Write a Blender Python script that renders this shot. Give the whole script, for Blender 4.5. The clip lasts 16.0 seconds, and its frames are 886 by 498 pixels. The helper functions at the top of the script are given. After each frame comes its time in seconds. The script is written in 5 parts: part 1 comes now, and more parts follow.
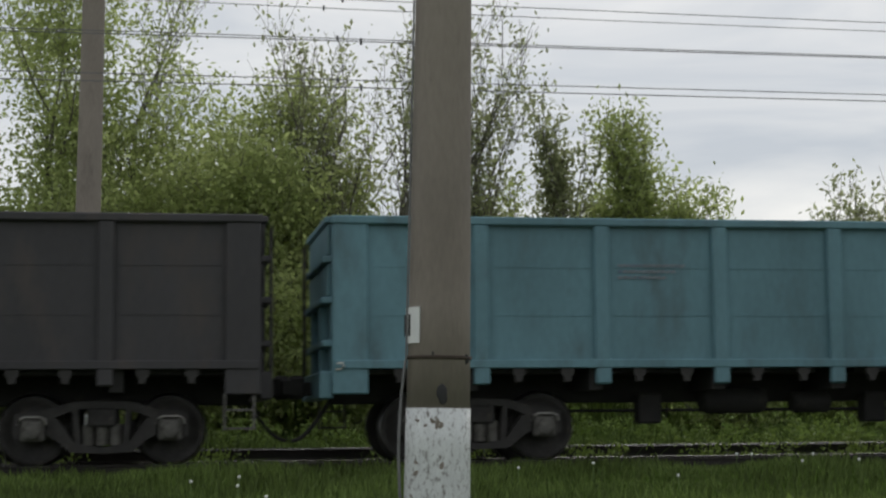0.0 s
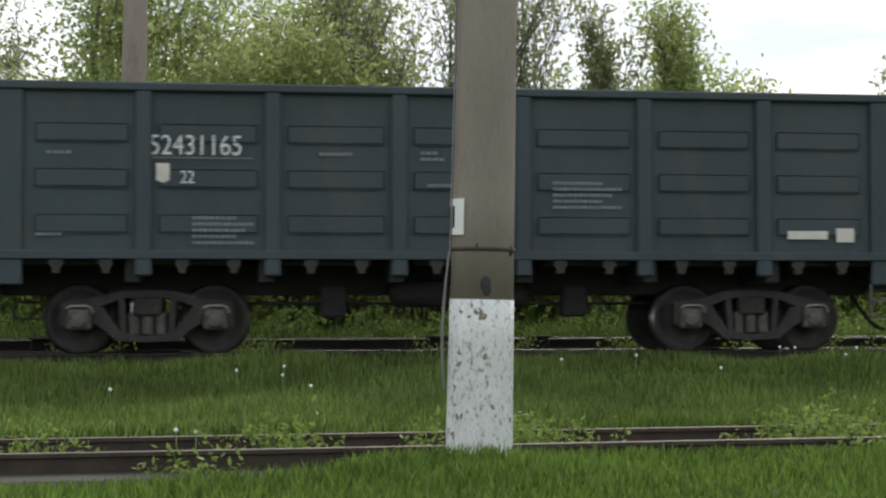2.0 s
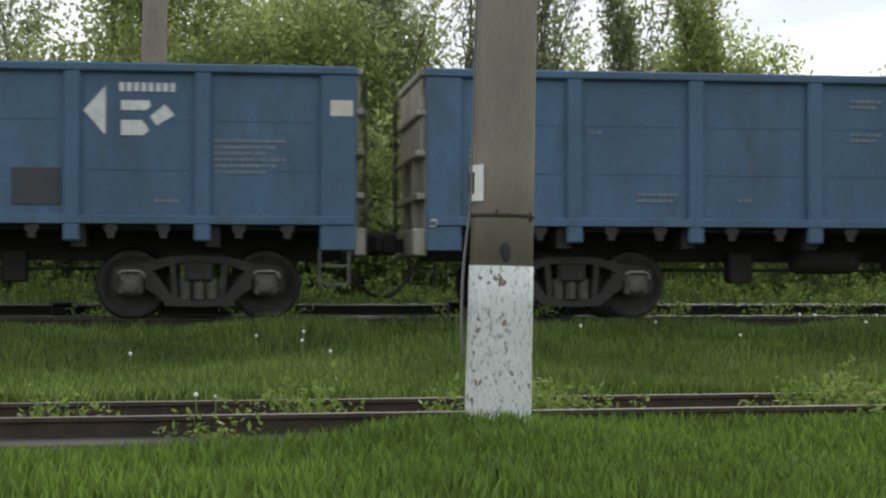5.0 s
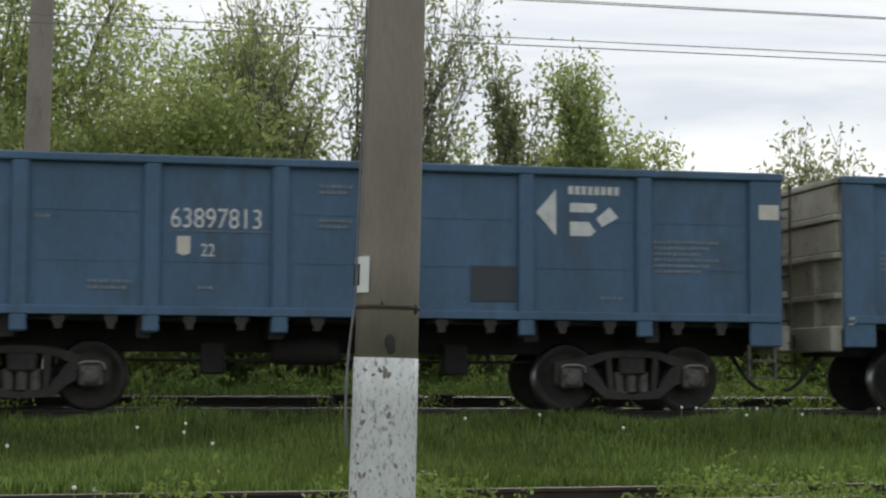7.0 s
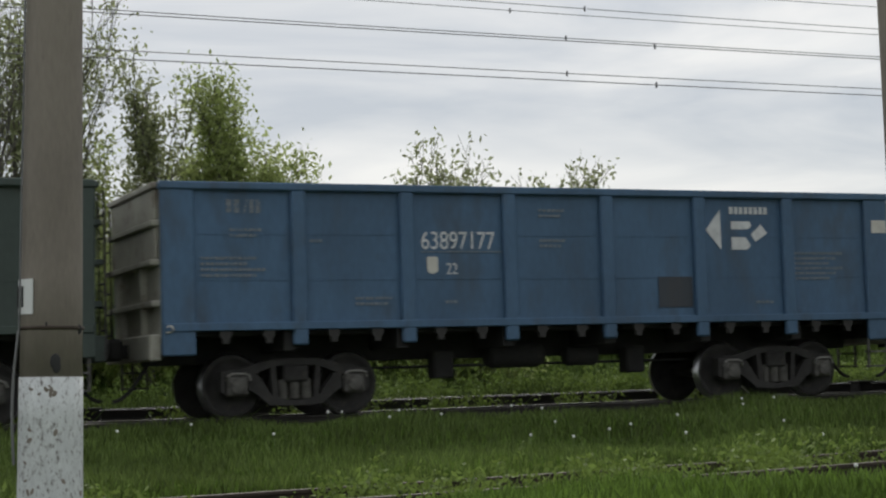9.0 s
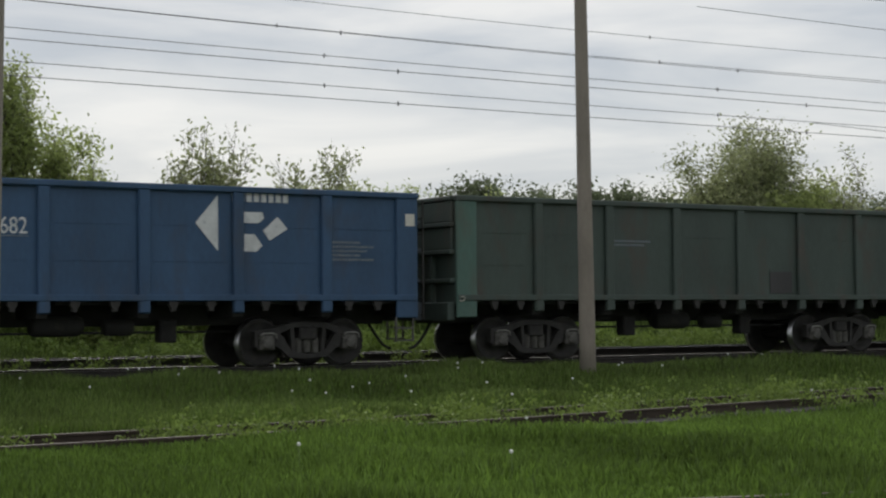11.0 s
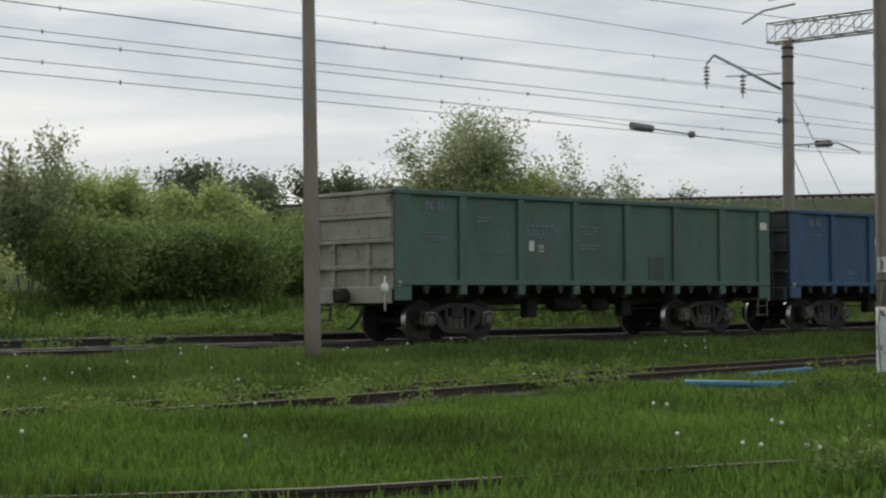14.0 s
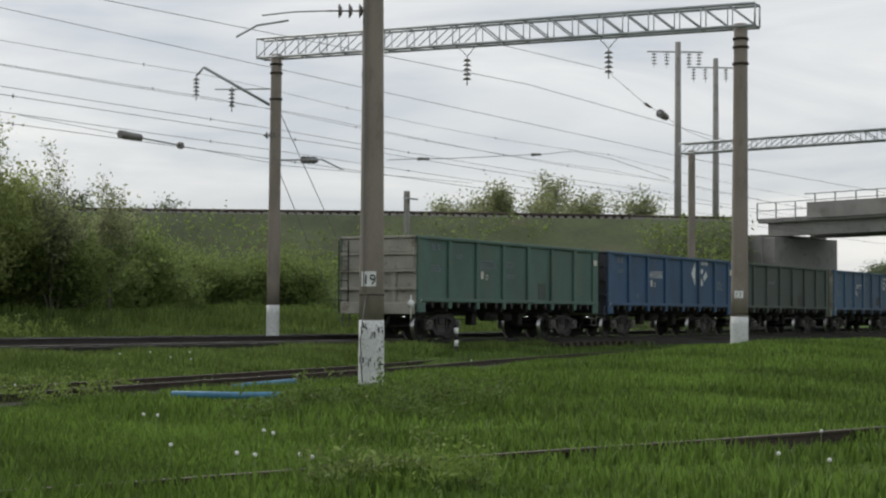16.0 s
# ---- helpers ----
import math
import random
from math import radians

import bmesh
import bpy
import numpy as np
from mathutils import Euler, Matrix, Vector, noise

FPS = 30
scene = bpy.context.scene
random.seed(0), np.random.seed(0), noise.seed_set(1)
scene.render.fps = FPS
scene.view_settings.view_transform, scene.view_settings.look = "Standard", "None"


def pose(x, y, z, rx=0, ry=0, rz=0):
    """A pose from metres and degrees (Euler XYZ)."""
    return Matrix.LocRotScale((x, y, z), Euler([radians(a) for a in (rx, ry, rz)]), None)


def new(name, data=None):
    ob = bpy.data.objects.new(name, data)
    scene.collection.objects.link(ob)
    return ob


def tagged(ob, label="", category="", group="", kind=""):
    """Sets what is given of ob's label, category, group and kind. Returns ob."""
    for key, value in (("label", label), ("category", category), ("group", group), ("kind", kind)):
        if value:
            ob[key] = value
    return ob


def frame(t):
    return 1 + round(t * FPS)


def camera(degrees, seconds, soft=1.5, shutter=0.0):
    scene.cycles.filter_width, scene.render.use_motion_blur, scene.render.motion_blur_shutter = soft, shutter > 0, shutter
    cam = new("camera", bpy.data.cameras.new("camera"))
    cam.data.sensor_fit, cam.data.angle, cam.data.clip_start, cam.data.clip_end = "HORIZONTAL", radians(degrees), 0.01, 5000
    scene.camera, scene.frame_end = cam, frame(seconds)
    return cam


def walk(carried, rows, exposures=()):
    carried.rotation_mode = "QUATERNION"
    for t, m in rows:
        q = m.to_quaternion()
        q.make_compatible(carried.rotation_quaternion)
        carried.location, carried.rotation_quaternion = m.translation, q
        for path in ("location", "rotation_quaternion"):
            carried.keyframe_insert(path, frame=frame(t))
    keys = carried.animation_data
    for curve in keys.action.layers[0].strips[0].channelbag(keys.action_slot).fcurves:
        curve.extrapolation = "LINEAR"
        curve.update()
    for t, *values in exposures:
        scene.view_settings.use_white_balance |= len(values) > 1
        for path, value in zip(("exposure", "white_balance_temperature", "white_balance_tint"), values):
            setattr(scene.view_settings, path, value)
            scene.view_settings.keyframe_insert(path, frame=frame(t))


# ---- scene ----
cam = camera(29.32, 16.0, soft=2.2, shutter=0.12)
PATH = [
    (0.0, 0.000, 3.702, 0.473, -9.653, 6.013, -0.543),
    (0.5, 0.000, 3.702, 0.473, -8.354, 3.501, -0.257),
    (1.0, 0.000, 3.702, 0.473, -7.950, 3.500, 0.310),
    (1.5, 0.000, 3.702, 0.473, -8.853, 2.697, -0.207),
    (2.0, 0.000, 3.702, 0.473, -8.128, 2.360, -0.125),
    (2.5, 0.000, 3.702, 0.473, -6.590, 1.310, -0.301),
    (3.0, 0.000, 3.702, 0.473, -7.369, 0.821, -0.673),
    (5.5, 0.000, 3.702, 0.473, -7.776, 1.452, 0.463),
    (6.0, 0.000, 3.702, 0.473, -10.631, 2.545, 0.515),
    (6.5, 0.000, 3.702, 0.473, -11.264, 4.835, 0.282),
    (7.0, 0.000, 3.702, 0.473, -11.338, 4.332, 0.306),
    (7.5, 0.000, 3.702, 0.473, -12.251, 2.526, 0.369),
    (8.0, 0.000, 3.702, 0.473, -21.402, 2.695, -1.234),
    (8.5, 0.000, 3.702, 0.473, -23.036, 4.439, -1.822),
    (11.0, -3.600, -2.407, 0.918, -32.516, 2.354, -0.499),
    (11.5, -3.600, -2.358, 0.912, -34.518, 1.619, -0.152),
    (12.0, -3.600, -2.308, 0.906, -34.543, 0.949, -0.277),
    (12.5, -3.600, -2.259, 0.900, -35.669, 0.892, -0.625),
    (13.0, -3.600, -2.210, 0.894, -38.445, 1.703, -0.772),
    (13.5, -3.600, -2.160, 0.888, -39.722, 1.725, -0.747),
    (14.0, -3.600, -2.111, 0.882, -42.073, 1.821, -0.406),
    (14.5, -3.600, -2.062, 0.876, -49.253, 2.054, -0.362),
    (15.0, -3.600, -2.013, 0.870, -55.089, 2.378, -0.383),
    (15.5, -3.600, -1.963, 0.864, -58.493, 1.796, -0.097),
    (16.0, -3.600, -1.914, 0.858, -59.504, 2.229, 0.343),
]
walk(cam, [(t, Matrix.Translation((x, y, z)) @ pose(0, 0, 0, 0, 0, yaw) @ pose(0, 0, 0, 90 + pitch) @ pose(0, 0, 0, 0, 0, roll))
           for t, x, y, z, yaw, pitch, roll in PATH],
     exposures=[(0.0, 0.0), (0.5, 0.35), (1.5, 0.45), (2.0, 0.7), (3.0, 0.65), (5.5, 0.65), (6.0, 0.7), (6.5, 0.45), (7.5, 0.35), (8.5, 0.08), (11.0, -0.04), (13.5, 0.0), (16.0, 0.08)])

# ---- daylight: thin cloud, soft sun behind it ----
SUN_ELEV, SUN_AZ = radians(38), radians(20)
sky_world = bpy.data.worlds.new("overcast")
scene.world = sky_world
sky_world.use_nodes = True
wn, wl = sky_world.node_tree.nodes, sky_world.node_tree.links
wn.clear()
w_out, w_bg = wn.new("ShaderNodeOutputWorld"), wn.new("ShaderNodeBackground")
w_sky, w_tc, w_map = wn.new("ShaderNodeTexSky"), wn.new("ShaderNodeTexCoord"), wn.new("ShaderNodeMapping")
w_noise, w_ramp, w_mix = wn.new("ShaderNodeTexNoise"), wn.new("ShaderNodeValToRGB"), wn.new("ShaderNodeMix")
w_sky.sky_type, w_sky.sun_disc, w_sky.sun_elevation, w_sky.sun_rotation = "NISHITA", False, SUN_ELEV, SUN_AZ
w_map.inputs["Scale"].default_value = (2.2, 2.2, 11.0)
w_noise.inputs["Scale"].default_value, w_noise.inputs["Detail"].default_value, w_noise.inputs["Roughness"].default_value = 1.6, 6, 0.52
w_noise.inputs["Distortion"].default_value = 0.5
w_ramp.color_ramp.elements[0].position, w_ramp.color_ramp.elements[0].color = 0.36, (3.9, 4.2, 4.6, 1)
w_ramp.color_ramp.elements[1].position, w_ramp.color_ramp.elements[1].color = 0.66, (6.7, 6.65, 6.5, 1)
w_mix.data_type = "RGBA"
w_mix.inputs[0].default_value = 0.9
w_bg.inputs["Strength"].default_value = 0.125
wl.new(w_tc.outputs["Generated"], w_map.inputs["Vector"])
wl.new(w_map.outputs["Vector"], w_noise.inputs["Vector"])
wl.new(w_noise.outputs["Fac"], w_ramp.inputs["Fac"])
wl.new(w_sky.outputs["Color"], w_mix.inputs[6])
wl.new(w_ramp.outputs["Color"], w_mix.inputs[7])
wl.new(w_mix.outputs[2], w_bg.inputs["Color"])
wl.new(w_bg.outputs["Background"], w_out.inputs["Surface"])
sun_data = bpy.data.lights.new("sun", "SUN")
sun_data.energy, sun_data.angle, sun_data.color = 1.5, radians(25), (1.0, 0.96, 0.9)
sun = new("sun", sun_data)
sun.rotation_euler = (radians(52), 0, radians(180) - SUN_AZ)


# ---- materials ----
def material(name, base, rough=0.8, metal=0.0, vary=0.25, scale=3.0, fine=40.0, bump=0.15, dirt=None, dirt_at=0.6, island=0.0, stretch=(1, 1, 1), spec=0.5):
    """A surface with a coarse and a fine variation of its colour, optional patches of dirt, and fine relief."""
    m = bpy.data.materials.new(name)
    m.use_nodes = True
    n, l = m.node_tree.nodes, m.node_tree.links
    b = n["Principled BSDF"]
    tc, mp = n.new("ShaderNodeTexCoord"), n.new("ShaderNodeMapping")
    mp.inputs["Scale"].default_value = stretch
    l.new(tc.outputs["Object"], mp.inputs["Vector"])
    coarse, grain = n.new("ShaderNodeTexNoise"), n.new("ShaderNodeTexNoise")
    coarse.inputs["Scale"].default_value, coarse.inputs["Detail"].default_value = scale, 5
    grain.inputs["Scale"].default_value, grain.inputs["Detail"].default_value = fine, 3
    for t in (coarse, grain):
        l.new(mp.outputs["Vector"], t.inputs["Vector"])
    add = n.new("ShaderNodeMath")
    add.operation = "MULTIPLY_ADD"
    add.inputs[1].default_value = 0.35
    l.new(grain.outputs["Fac"], add.inputs[0])
    l.new(coarse.outputs["Fac"], add.inputs[2])
    ramp = n.new("ShaderNodeMapRange")
    ramp.inputs[1].default_value, ramp.inputs[2].default_value = 0.4, 0.95
    ramp.inputs[3].default_value, ramp.inputs[4].default_value = 1 - vary, 1 + vary
    l.new(add.outputs[0], ramp.inputs[0])
    value = ramp.outputs[0]
    if island:
        geo, mr, mu = n.new("ShaderNodeNewGeometry"), n.new("ShaderNodeMapRange"), n.new("ShaderNodeMath")
        mr.inputs[3].default_value, mr.inputs[4].default_value = 1 - island, 1 + island
        mu.operation = "MULTIPLY"
        l.new(geo.outputs["Random Per Island"], mr.inputs[0])
        l.new(mr.outputs[0], mu.inputs[0])
        l.new(value, mu.inputs[1])
        value = mu.outputs[0]
    col = n.new("ShaderNodeVectorMath")
    col.operation = "SCALE"
    col.inputs[0].default_value = base
    l.new(value, col.inputs["Scale"])
    out = col.outputs[0]
    if dirt:
        dn, dr, mx = n.new("ShaderNodeTexNoise"), n.new("ShaderNodeMapRange"), n.new("ShaderNodeMix")
        dn.inputs["Scale"].default_value, dn.inputs["Detail"].default_value, dn.inputs["Roughness"].default_value = scale * 1.7, 8, 0.65
        l.new(mp.outputs["Vector"], dn.inputs["Vector"])
        dr.inputs[1].default_value, dr.inputs[2].default_value = dirt_at - 0.06, dirt_at + 0.1
        l.new(dn.outputs["Fac"], dr.inputs[0])
        mx.data_type = "RGBA"
        l.new(dr.outputs[0], mx.inputs[0])
        l.new(out, mx.inputs[6])
        mx.inputs[7].default_value = (*dirt, 1)
        out = mx.outputs[2]
    l.new(out, b.inputs["Base Color"])
    b.inputs["Roughness"].default_value, b.inputs["Metallic"].default_value = rough, metal
    b.inputs["Specular IOR Level"].default_value = spec
    if bump:
        bp = n.new("ShaderNodeBump")
        bp.inputs["Strength"].default_value, bp.inputs["Distance"].default_value = bump, 0.02
        l.new(grain.outputs["Fac"], bp.inputs["Height"])
        l.new(bp.outputs["Normal"], b.inputs["Normal"])
    return m


def leaf_material(name, base, island=0.35, trans=0.35, vary=0.2, scale=0.7):
    m = material(name, base, rough=0.6, vary=vary, scale=scale, fine=8, bump=0, island=island, spec=0.25)
    n, l = m.node_tree.nodes, m.node_tree.links
    b, o = n["Principled BSDF"], n["Material Output"]
    t, mx = n.new("ShaderNodeBsdfTranslucent"), n.new("ShaderNodeMixShader")
    src = b.inputs["Base Color"].links[0].from_socket
    l.new(src, t.inputs["Color"])
    mx.inputs[0].default_value = trans
    l.new(b.outputs[0], mx.inputs[1])
    l.new(t.outputs[0], mx.inputs[2])
    l.new(mx.outputs[0], o.inputs["Surface"])
    return m


M_soil = material("meadow_soil", (0.062, 0.1, 0.022), 1.0, spec=0.05, vary=0.45, scale=0.25, fine=6, bump=0.4, dirt=(0.06, 0.05, 0.03), dirt_at=0.72)
M_grass = leaf_material("grass_blades", (0.118, 0.19, 0.034), 0.45, vary=0.5, scale=0.3)
M_grass_dark = leaf_material("meadow_clumps", (0.13, 0.185, 0.046), 0.4, vary=0.5, scale=0.35)
M_weed = leaf_material("weed_leaves", (0.2, 0.28, 0.065), 0.3, 0.4)
M_ballast = material("oily_ballast", (0.035, 0.032, 0.027), 0.95, vary=0.5, scale=1.5, fine=22, bump=0.8, dirt=(0.09, 0.085, 0.075), dirt_at=0.68)
M_rail = material("worn_rail_head", (0.2, 0.2, 0.19), 0.5, 0.8, vary=0.15, scale=5, fine=60, bump=0.05)
M_railrust = material("rusty_rail_web", (0.05, 0.036, 0.026), 0.85, vary=0.4, scale=4, fine=40, bump=0.3)
M_raildark = material("oily_rail_web", (0.03, 0.026, 0.022), 0.8, vary=0.4, scale=4, fine=40, bump=0.3)
M_railold = material("dull_rail_head", (0.13, 0.11, 0.09), 0.7, 0.3, vary=0.25, scale=4, fine=50, bump=0.1)
M_sleeper = material("sleeper_wood", (0.07, 0.055, 0.045), 0.9, vary=0.4, scale=2, fine=25, bump=0.4)
M_concrete = material("pole_concrete", (0.26, 0.225, 0.19), 0.9, vary=0.22, scale=1.6, fine=30, bump=0.25, stretch=(1, 1, 0.35), dirt=(0.17, 0.145, 0.12), dirt_at=0.63)
M_concrete_far = material("grey_concrete", (0.3, 0.29, 0.27), 0.9, vary=0.2, scale=0.8, fine=12, bump=0.2, dirt=(0.2, 0.19, 0.17), dirt_at=0.6)
M_white = material("flaking_whitewash", (0.66, 0.68, 0.67), 0.85, vary=0.12, scale=14, fine=70, bump=0.3, dirt=(0.13, 0.115, 0.095), dirt_at=0.595, stretch=(1.5, 1.5, 0.8))
M_sign = material("sign_white", (0.75, 0.76, 0.74), 0.6, vary=0.06, scale=6, fine=40, bump=0.05)
M_ink = material("black_paint", (0.02, 0.02, 0.02), 0.6, vary=0.2, scale=8, fine=40, bump=0)
M_steel = material("galvanised_steel", (0.4, 0.42, 0.43), 0.55, 0.5, vary=0.2, scale=2, fine=30, bump=0.1)
M_wire = material("catenary_wire", (0.19, 0.19, 0.19), 0.6, 0.5, vary=0.2, scale=2, fine=30, bump=0)
M_insul = material("brown_porcelain", (0.19, 0.18, 0.17), 0.25, vary=0.2, scale=3, fine=20, bump=0)
M_under = material("underframe_grime", (0.022, 0.021, 0.02), 0.85, vary=0.5, scale=2.5, fine=25, bump=0.3, dirt=(0.05, 0.043, 0.035), dirt_at=0.64)
M_bogie = material("bogie_grime", (0.032, 0.03, 0.028), 0.8, vary=0.5, scale=4, fine=30, bump=0.3, dirt=(0.085, 0.07, 0.055), dirt_at=0.66)
M_axle = material("dusty_axle_box", (0.11, 0.105, 0.095), 0.75, vary=0.4, scale=7, fine=40, bump=0.2, dirt=(0.04, 0.036, 0.03), dirt_at=0.58)
M_lug = material("worn_steel_edge", (0.3, 0.29, 0.27), 0.5, 0.4, vary=0.3, scale=9, fine=50, bump=0.1)
M_tread = material("polished_wheel_rim", (0.5, 0.5, 0.5), 0.3, 1.0, vary=0.1, scale=5, fine=50, bump=0)
M_bark = material("tree_bark", (0.15, 0.14, 0.115), 0.95, vary=0.4, scale=3, fine=25, bump=0.5, stretch=(1, 1, 0.3))
M_leaf_light = leaf_material("spring_leaves", (0.37, 0.43, 0.17), 0.25, 0.7)
M_leaf_mid = leaf_material("willow_leaves", (0.31, 0.34, 0.18), 0.3, 0.66)
M_leaf_dark = leaf_material("distant_leaves", (0.15, 0.18, 0.1), 0.3, 0.45)
M_bush = leaf_material("thicket_leaves", (0.19, 0.25, 0.08), 0.4, 0.58)
M_slope = material("rough_slope_grass", (0.075, 0.095, 0.04), 0.95, vary=0.45, scale=0.22, fine=3, bump=0.6, dirt=(0.1, 0.09, 0.055), dirt_at=0.62)
M_blue_pipe = material("blue_plastic_pipe", (0.06, 0.2, 0.33), 0.5, vary=0.2, scale=4, fine=30, bump=0.05)
M_mark = material("marking_paint", (0.62, 0.63, 0.63), 0.7, vary=0.18, scale=5, fine=30, bump=0.05, dirt=(0.3, 0.33, 0.36), dirt_at=0.64)
M_mark2 = material("faded_stencil", (0.19, 0.21, 0.225), 0.7, vary=0.35, scale=16, fine=60, bump=0.05, dirt=(0.08, 0.14, 0.22), dirt_at=0.55)
M_plate = material("pale_tag", (0.6, 0.58, 0.52), 0.7, vary=0.12, scale=6, fine=30, bump=0)
M_endgrey = material("weathered_end_panel", (0.33, 0.32, 0.27), 0.85, vary=0.25, scale=1.5, fine=20, bump=0.2, dirt=(0.16, 0.13, 0.1), dirt_at=0.6)
M_endslate = material("grey_end_frame", (0.17, 0.175, 0.17), 0.8, vary=0.25, scale=1.5, fine=20, bump=0.2, dirt=(0.1, 0.095, 0.085), dirt_at=0.6)
M_puff = material("dandelion_seed", (0.75, 0.75, 0.72), 0.9, vary=0.1, scale=30, fine=90, bump=0)
M_stem = material("plant_stem", (0.12, 0.18, 0.05), 0.8, vary=0.2, scale=10, fine=50, bump=0)


def paint(name, base, dirt, at=0.62, rough=0.6):
    return material(name, base, rough, vary=0.3, scale=0.8, fine=18, bump=0.12, dirt=dirt, dirt_at=at - 0.05, stretch=(1, 1, 0.4))


P_teal = paint("faded_teal_paint", (0.11, 0.22, 0.255), (0.085, 0.15, 0.17))
P_brown = paint("sooty_brown_paint", (0.04, 0.038, 0.04), (0.06, 0.05, 0.045))
P_slate = paint("dark_slate_paint", (0.03, 0.047, 0.056), (0.05, 0.055, 0.06))
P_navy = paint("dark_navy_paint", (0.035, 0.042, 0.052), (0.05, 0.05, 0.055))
P_blue = paint("blue_wagon_paint", (0.058, 0.118, 0.2), (0.055, 0.09, 0.135))
P_blue2 = paint("deep_blue_wagon_paint", (0.032, 0.078, 0.155), (0.04, 0.065, 0.11))
P_green = paint("green_wagon_paint", (0.068, 0.128, 0.105), (0.09, 0.115, 0.092))
P_dkgreen = paint("dull_green_paint", (0.05, 0.07, 0.06), (0.065, 0.06, 0.05))
P_red = paint("red_patch_paint", (0.13, 0.045, 0.035), (0.1, 0.05, 0.04))


# ---- mesh helpers ----
def box(bm, x0, x1, y0, y1, z0, z1, bevel=0.0):
    vs = [bm.verts.new((x, y, z)) for x in (x0, x1) for y in (y0, y1) for z in (z0, z1)]
    fs = [bm.faces.new([vs[i] for i in q]) for q in ((0, 1, 3, 2), (4, 6, 7, 5), (0, 4, 5, 1), (2, 3, 7, 6), (0, 2, 6, 4), (1, 5, 7, 3))]
    if bevel:
        edges = {e for f in fs for e in f.edges}
        bmesh.ops.bevel(bm, geom=list(edges), offset=bevel, segments=1, affect="EDGES", profile=0.5)
    return bm


def tube(bm, a, b, r0, r1=None, sides=10, caps=True):
    """A tapered round bar from a to b."""
    a, b = Vector(a), Vector(b)
    r1 = r0 if r1 is None else r1
    q = (b - a).to_track_quat("Z", "Y")
    rings = []
    for p, r in ((a, r0), (b, r1)):
        rings.append([bm.verts.new(p + q @ Vector((r * math.cos(2 * math.pi * k / sides), r * math.sin(2 * math.pi * k / sides), 0))) for k in range(sides)])
    for k in range(sides):
        f = bm.faces.new((rings[0][k], rings[0][(k + 1) % sides], rings[1][(k + 1) % sides], rings[1][k]))
        f.smooth = True
    if caps:
        bm.faces.new(rings[0][::-1])
        bm.faces.new(rings[1])
    return bm


def lathe(bm, rings, sides=24, axis="z", centre=(0, 0, 0)):
    """A turned shape from (radius, height) rings."""
    made = []
    for r, h in rings:
        row = []
        for k in range(sides):
            c, s = r * math.cos(2 * math.pi * k / sides), r * math.sin(2 * math.pi * k / sides)
            p = {"z": (c, s, h), "y": (c, h, s), "x": (h, c, s)}[axis]
            row.append(bm.verts.new(Vector(p) + Vector(centre)))
        made.append(row)
    for a, b in zip(made, made[1:]):
        for k in range(sides):
            f = bm.faces.new((a[k], a[(k + 1) % sides], b[(k + 1) % sides], b[k]))
            f.smooth = True
    bm.faces.new(made[0][::-1])
    bm.faces.new(made[-1])
    return bm


def polytube(bm, pts, r, sides=5):
    """One unbroken round strand through the points."""
    pts = [Vector(p) for p in pts]
    rows = []
    for k, p in enumerate(pts):
        d = (pts[min(k + 1, len(pts) - 1)] - pts[max(k - 1, 0)]).normalized()
        ref = Vector((0, 0, 1)) if abs(d.z) < 0.9 else Vector((1, 0, 0))
        u = d.cross(ref).normalized()
        v = u.cross(d)
        rows.append([bm.verts.new(p + u * (r * math.cos(2 * math.pi * j / sides)) + v * (r * math.sin(2 * math.pi * j / sides))) for j in range(sides)])
    for x, y in zip(rows, rows[1:]):
        for j in range(sides):
            f = bm.faces.new((x[j], x[(j + 1) % sides], y[(j + 1) % sides], y[j]))
            f.smooth = True
    return bm


def mesh_of(name, bm, mat):
    bmesh.ops.recalc_face_normals(bm, faces=bm.faces)
    me = bpy.data.meshes.new(name)
    bm.to_mesh(me)
    bm.free()
    me.materials.append(mat)
    return me


def part(name, bm, mat, parent, label="", at=None):
    """Links a bmesh, or a mesh to share, as one mesh object under its thing or part."""
    me = bm if isinstance(bm, bpy.types.Mesh) else mesh_of(name, bm, mat)
    ob = new(name, me)
    ob.parent = parent
    if at is not None:
        ob.matrix_basis = at
    return tagged(ob, label)


def stuff_part(name, bm, mat, parent, label=""):
    """A part of many pieces too small to pick apart."""
    ob = part(name, bm, mat, parent)
    return tagged(ob, label, kind="stuff")


def thing(name, label, category, group="", kind="", at=None):
    ob = new(name)
    if at is not None:
        ob.matrix_basis = at
    return tagged(ob, label, category, group, kind)


def raw(name, verts, faces, mat, smooth=False):
    me = bpy.data.meshes.new(name)
    me.from_pydata(verts, [], faces)
    me.materials.append(mat)
    if smooth:
        me.shade_smooth()
    return me


def smoothstep(a, b, x):
    t = min(1.0, max(0.0, (x - a) / (b - a)))
    return t * t * (3 - 2 * t)


# ---- ground ----
TRACK_Y = 28.51          # middle of the freight track, whose rail heads are at z = 0


